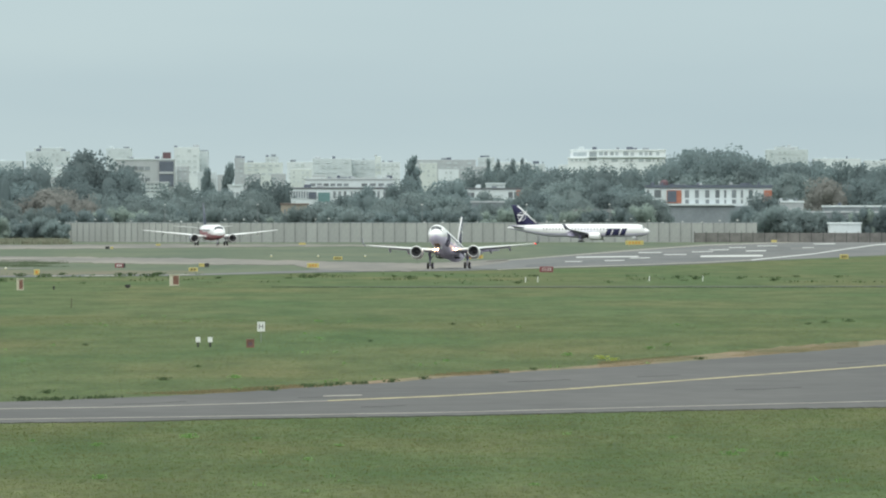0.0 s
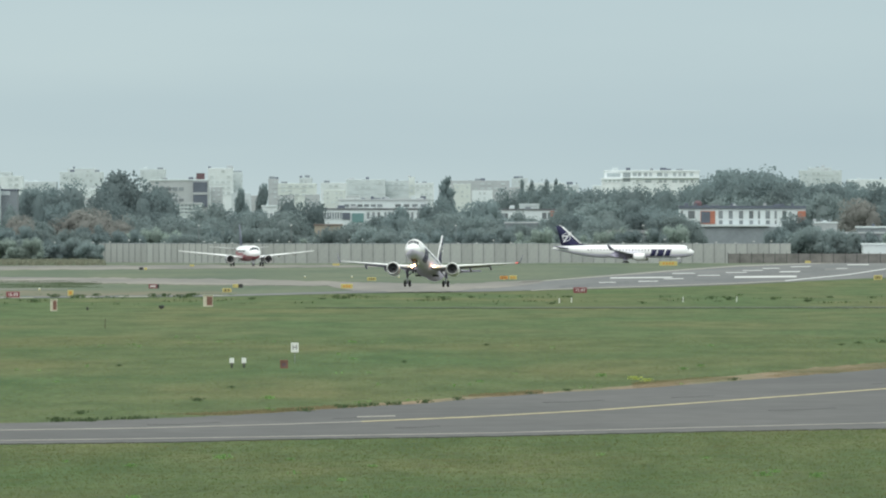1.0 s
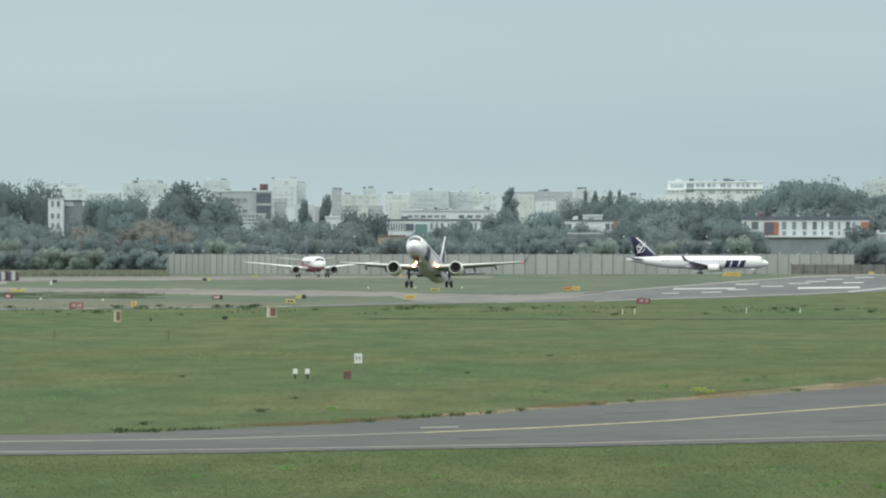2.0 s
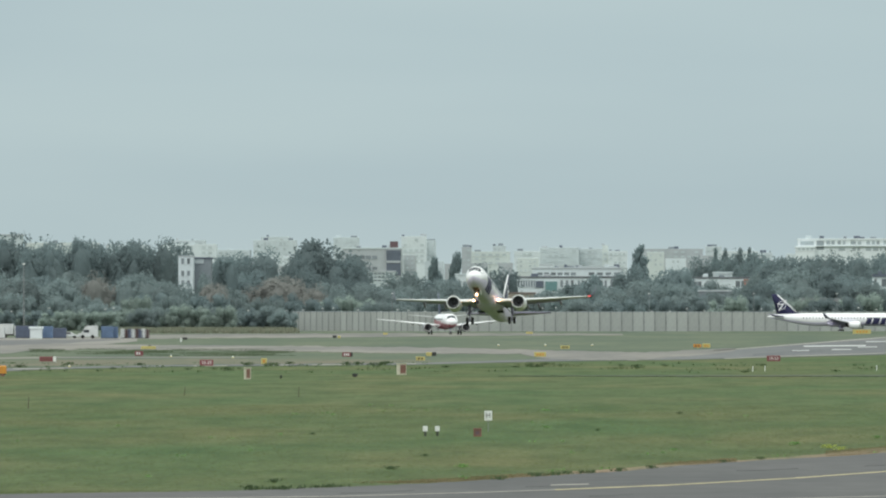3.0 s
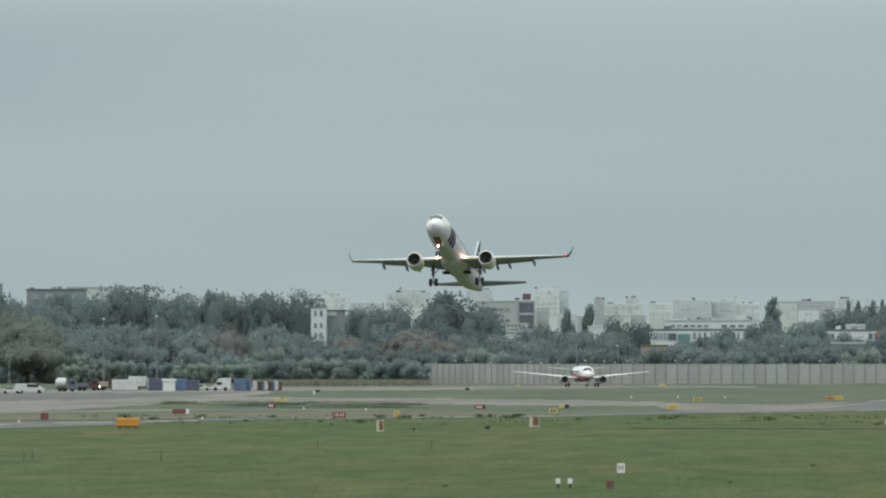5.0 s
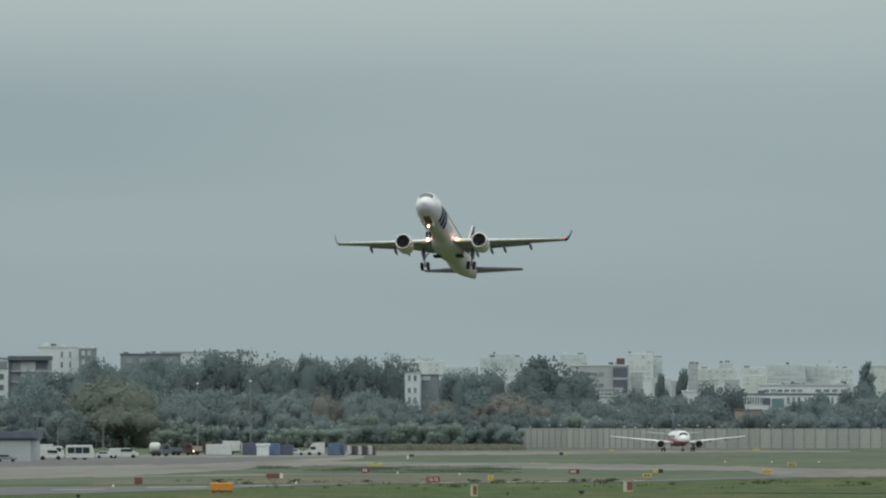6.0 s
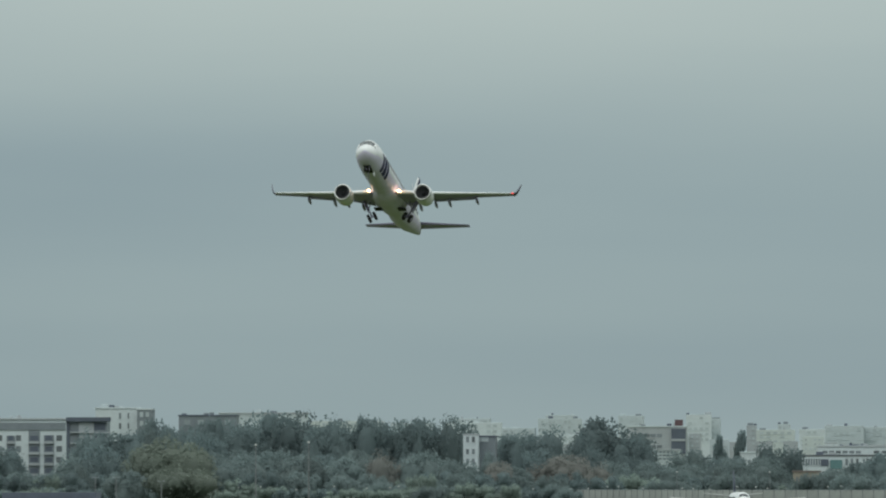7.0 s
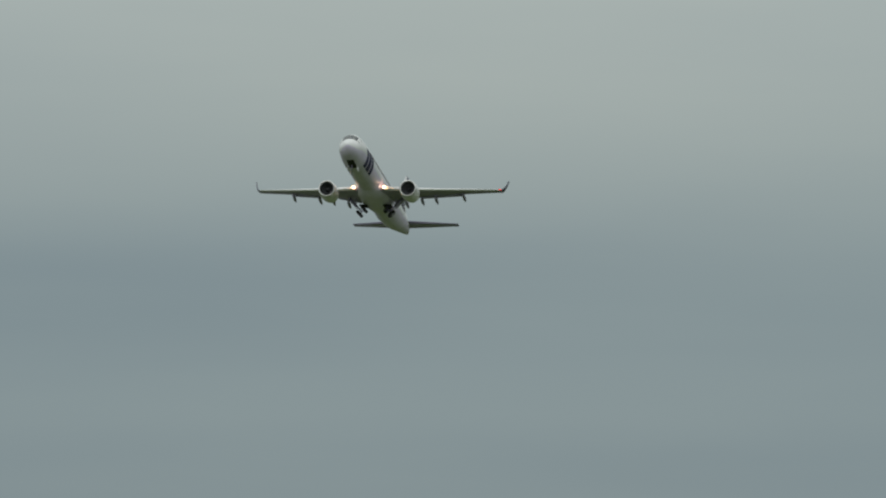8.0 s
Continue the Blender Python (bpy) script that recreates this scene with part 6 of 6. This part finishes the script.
# ---- grass tufts and weeds ----
def tufts(name, seed, n, u_lo, u_hi, v_lo, v_hi, h_lo, h_hi, material, label, spread=0.06, blades=3, patchy=0.0, category="grass", verge=0.0):
    rng = np.random.default_rng(seed)
    k = n * (3 if patchy else 1) * (8 if verge else 1)
    # even over the ground, between two dips
    d0, d1 = gd(v_hi), gd(v_lo)
    d = np.sqrt(rng.random(k) * (d1 * d1 - d0 * d0) + d0 * d0)
    u = rng.uniform(u_lo, u_hi, k)
    x = (u - 784) / STEP * d
    vv = HORIZON + EYE_H * STEP / d
    far_edge = np.interp(u, [p[0] for p in NEAR_FAR], [p[1] for p in NEAR_FAR])
    near_edge = np.interp(u, [p[0] for p in NEAR_NEAR], [p[1] for p in NEAR_NEAR])
    keep = (vv < far_edge - 0.3) | (vv > near_edge + 0.3)
    if verge:
        keep = (vv < far_edge - 0.2) & (vv > far_edge - verge * (0.4 + 0.6 * rng.random(k)))
    if patchy:
        g = np.array([noise.noise(Vector((a * 0.09, b * 0.035, seed))) for a, b in zip(x, d)])
        keep &= g > patchy
    x, d = x[keep][:n], d[keep][:n]
    m = len(x)
    V = np.empty((m, blades, 3, 3))
    for b in range(blades):
        a = rng.random(m) * 6.283
        h = rng.uniform(h_lo, h_hi, m)
        w = h * rng.uniform(0.16, 0.34, m)
        ox, oy = rng.normal(size=m) * spread, rng.normal(size=m) * spread
        lean = rng.normal(size=(m, 2)) * 0.4 * h[:, None]
        V[:, b, 0] = np.stack([x + ox - w * np.cos(a), d + oy - w * np.sin(a), np.zeros(m)], 1)
        V[:, b, 1] = np.stack([x + ox + w * np.cos(a), d + oy + w * np.sin(a), np.zeros(m)], 1)
        V[:, b, 2] = np.stack([x + ox + lean[:, 0], d + oy + lean[:, 1], h], 1)
    V = V.reshape(-1, 3)
    me = bpy.data.meshes.new(name)
    me.vertices.add(len(V))
    me.vertices.foreach_set("co", V.ravel())
    nf = len(V) // 3
    me.loops.add(3 * nf)
    me.loops.foreach_set("vertex_index", np.arange(3 * nf))
    me.polygons.add(nf)
    me.polygons.foreach_set("loop_start", np.arange(nf) * 3)
    me.materials.append(material)
    me.update(calc_edges=True)
    return tagged(new(name, me), label, category, kind="stuff")


tufts("near_grass", 1, 105000, -420, 1700, 712, 890, 0.02, 0.055, BLADE, "short mown grass blades before the taxiway")
tufts("middle_grass", 2, 95000, -520, 1700, 560, 722, 0.018, 0.05, BLADE, "short mown grass blades beyond the taxiway")
tufts("far_grass", 3, 14000, -1000, 1640, 497, 560, 0.02, 0.055, BLADE, "grass blades near the runway")
tufts("verge_grass", 4, 26000, 1060, 1520, 600, 656, 0.02, 0.05, DRY, "dry brown grass along the taxiway edge", verge=14.0, patchy=-0.3)
tufts("verge_weeds", 7, 420, -300, 1000, 645, 722, 0.08, 0.22, ROUGH, "dark rough weeds along the taxiway edge", spread=0.12, blades=6, patchy=0.25, category="weeds", verge=5.0)
tufts("verge_straw", 8, 5000, -100, 900, 650, 715, 0.03, 0.09, DRY, "brown straw along the taxiway edge", patchy=0.05, verge=9.0)
tufts("weeds", 5, 160, -400, 1640, 560, 880, 0.08, 0.2, WEED, "scattered bright green broad weeds", spread=0.14, blades=8, patchy=0.3, category="weeds")
tufts("rough_weeds", 6, 450, -500, 1640, 486, 503, 0.10, 0.40, ROUGH, "dark rough weeds along the runway side", spread=0.35, blades=6, patchy=0.22, category="weeds")
STRAW = leaf("tall_dry_weeds", (0.112, 0.110, 0.084), (0.094, 0.104, 0.078), 0.0, 0.15)
tufts("tall_weeds", 10, 2600, -190, 118, 428.6, 433.0, 0.4, 1.5, STRAW, "tall dry brownish weeds before the trees", spread=0.6, blades=6, category="weeds")
ISLE = leaf("long_meadow_grass", (0.040, 0.058, 0.033), (0.050, 0.062, 0.036), 0.0, 0.15)
tufts("island_grass", 11, 4200, -350, 120, 461.0, 473.0, 0.08, 0.24, ISLE, "longer dark grass on the island between the taxiways", spread=0.4, blades=4, patchy=0.06)
# a darker green line across the grass
DARK_STRIP = mat("dark_strip_turf", (0.024, 0.037, 0.017), 0.95, var=0.2, scale=0.3, second=(0.036, 0.050, 0.022), stretch=(1, 0.2, 1))
ribbon("dark_grass_strip", [(480, 508.9), (600, 509.2), (900, 509.8), (1640, 508.8)], [(480, 508.7), (600, 508.2), (900, 507.4), (1640, 506.8)], 0.07, DARK_STRIP, "long dark strip across the grass", "grass", ragged=0.5)


def weed(u, v, size, material, label):
    """A low rosette of broad leaves."""
    d = gd(v)
    rng = random.Random(int(u * 7 + v))
    vv, ff = [], []
    for k in range(70):
        a, r, h = rng.uniform(0, 6.28), rng.uniform(0.0, 1.0) * size * 1.15, rng.uniform(0.12, 0.6) * size
        x, y = r * math.cos(a), r * math.sin(a)
        t, w, up = rng.uniform(0, 6.28), size * rng.uniform(0.07, 0.16), rng.uniform(0.12, 0.3) * size
        cx, cy = w * math.cos(t), w * math.sin(t)
        b = len(vv)
        vv += [(x, y, max(0, h - up)), (x + cx, y + cy, h - up * 0.4), (x + cx * 0.3, y + cy * 0.3, h), (x - cx, y - cy, h - up * 0.5)]
        ff.append((b, b + 1, b + 2, b + 3))
    for k in range(5):
        a, b = rng.uniform(0, 6.28), len(vv)
        vv += [(-0.02, 0, 0), (0.02, 0, 0), (0.4 * size * math.cos(a), 0.4 * size * math.sin(a), 0.6 * size)]
        ff.append((b, b + 1, b + 2))
    root = thing("weed", label, "weed", Matrix.Translation((gx(u, d), d, 0)), group="weeds in the grass")
    part("leaves", mesh_of("leaves", vv, ff, material), root)


rk = random.Random(77)
for u0, u1, v0, v1, n in ((60, 330, 486, 492, 13), (330, 800, 488, 494, 8), (-420, 40, 489, 500, 9), (900, 1560, 490, 503, 9)):
    for _ in range(n):
        weed(rk.uniform(u0, u1), rk.uniform(v0, v1), rk.uniform(0.5, 1.05), ROUGH, "low dark clump of rough weeds by the runway")

YWEED = leaf("yellow_flowering_weed", (0.211, 0.223, 0.056), (0.136, 0.174, 0.050), 0.1, 0.25)
for u, v, size in ((1290, 806, 0.34), (1312, 800, 0.26), (1388, 808, 0.36), (335, 776, 0.4), (170, 790, 0.3), (58, 782, 0.2), (176, 848, 0.3), (455, 778, 0.2), (545, 815, 0.22), (600, 790, 0.2),
                   (415, 670, 0.4), (1005, 630, 0.42), (1150, 618, 0.36), (1180, 612, 0.3), (565, 600, 0.3), (790, 640, 0.25), (1190, 776, 0.2), (945, 860, 0.2)):
    weed(u, v, size, WEED, "bright green broad-leaved weed in the grass")
for u, v, size in ((1065, 636, 0.5), (1085, 639, 0.4)):
    weed(u, v, size, YWEED, "yellow flowering weed in the grass")
for u, v, size in ((40, 711, 0.55), (100, 711, 0.42), (82, 697, 0.4), (290, 674, 0.42), (482, 693, 0.45), (548, 687, 0.45), (640, 681, 0.3), (692, 677, 0.45), (750, 673, 0.4), (880, 662, 0.36), (945, 656, 0.34), (1240, 637, 0.36),
                   (1460, 572, 0.4), (1502, 570, 0.5), (1430, 575, 0.3), (150, 612, 0.25), (350, 650, 0.25), (655, 605, 0.25), (800, 575, 0.3)):
    weed(u, v, size, ROUGH, "dark rough weed clump in the grass")


# ---- perimeter wall, panel by panel ----
def perimeter_wall():
    root = thing("perimeter_wall", "tall grey concrete noise wall of upright panels", "wall", kind="structure")
    corner_a = Vector((gx(116, 3062), 3062, 0))
    corner_b = Vector((gx(385, 3000), 3000, 0))
    corner_c = Vector((gx(1340, 3020), 3020, 0))
    h = 5.45
    pv, pf = box_vf(-1.48, -0.09, 0, 1.48, 0.09, h)
    panel_me = mesh_of("panel", pv, pf, WALLC)
    post_me = mesh_of("post", *box_vf(-0.13, -0.17, 0, 0.13, 0.14, h + 0.08), WALLP)
    cap_me = mesh_of("coping", *box_vf(-1.5, -0.14, h, 1.5, 0.14, h + 0.14), B_GREY)
    for a, b in ((corner_a, corner_b), (corner_b, corner_c)):
        way = b - a
        n = max(1, round(way.length / 3.1))
        ang = math.atan2(way.y, way.x)
        for k in range(n):
            p = a + way * ((k + 0.5) / n)
            m = Matrix.Translation(p) @ Matrix.Rotation(ang, 4, "Z")
            part("panel", panel_me, root, "", m)
            part("coping", cap_me, root, "", m)
            q = a + way * (k / n)
            part("post", post_me, root, "", Matrix.Translation(q) @ Matrix.Rotation(ang, 4, "Z"))
    return root


perimeter_wall()

motions()
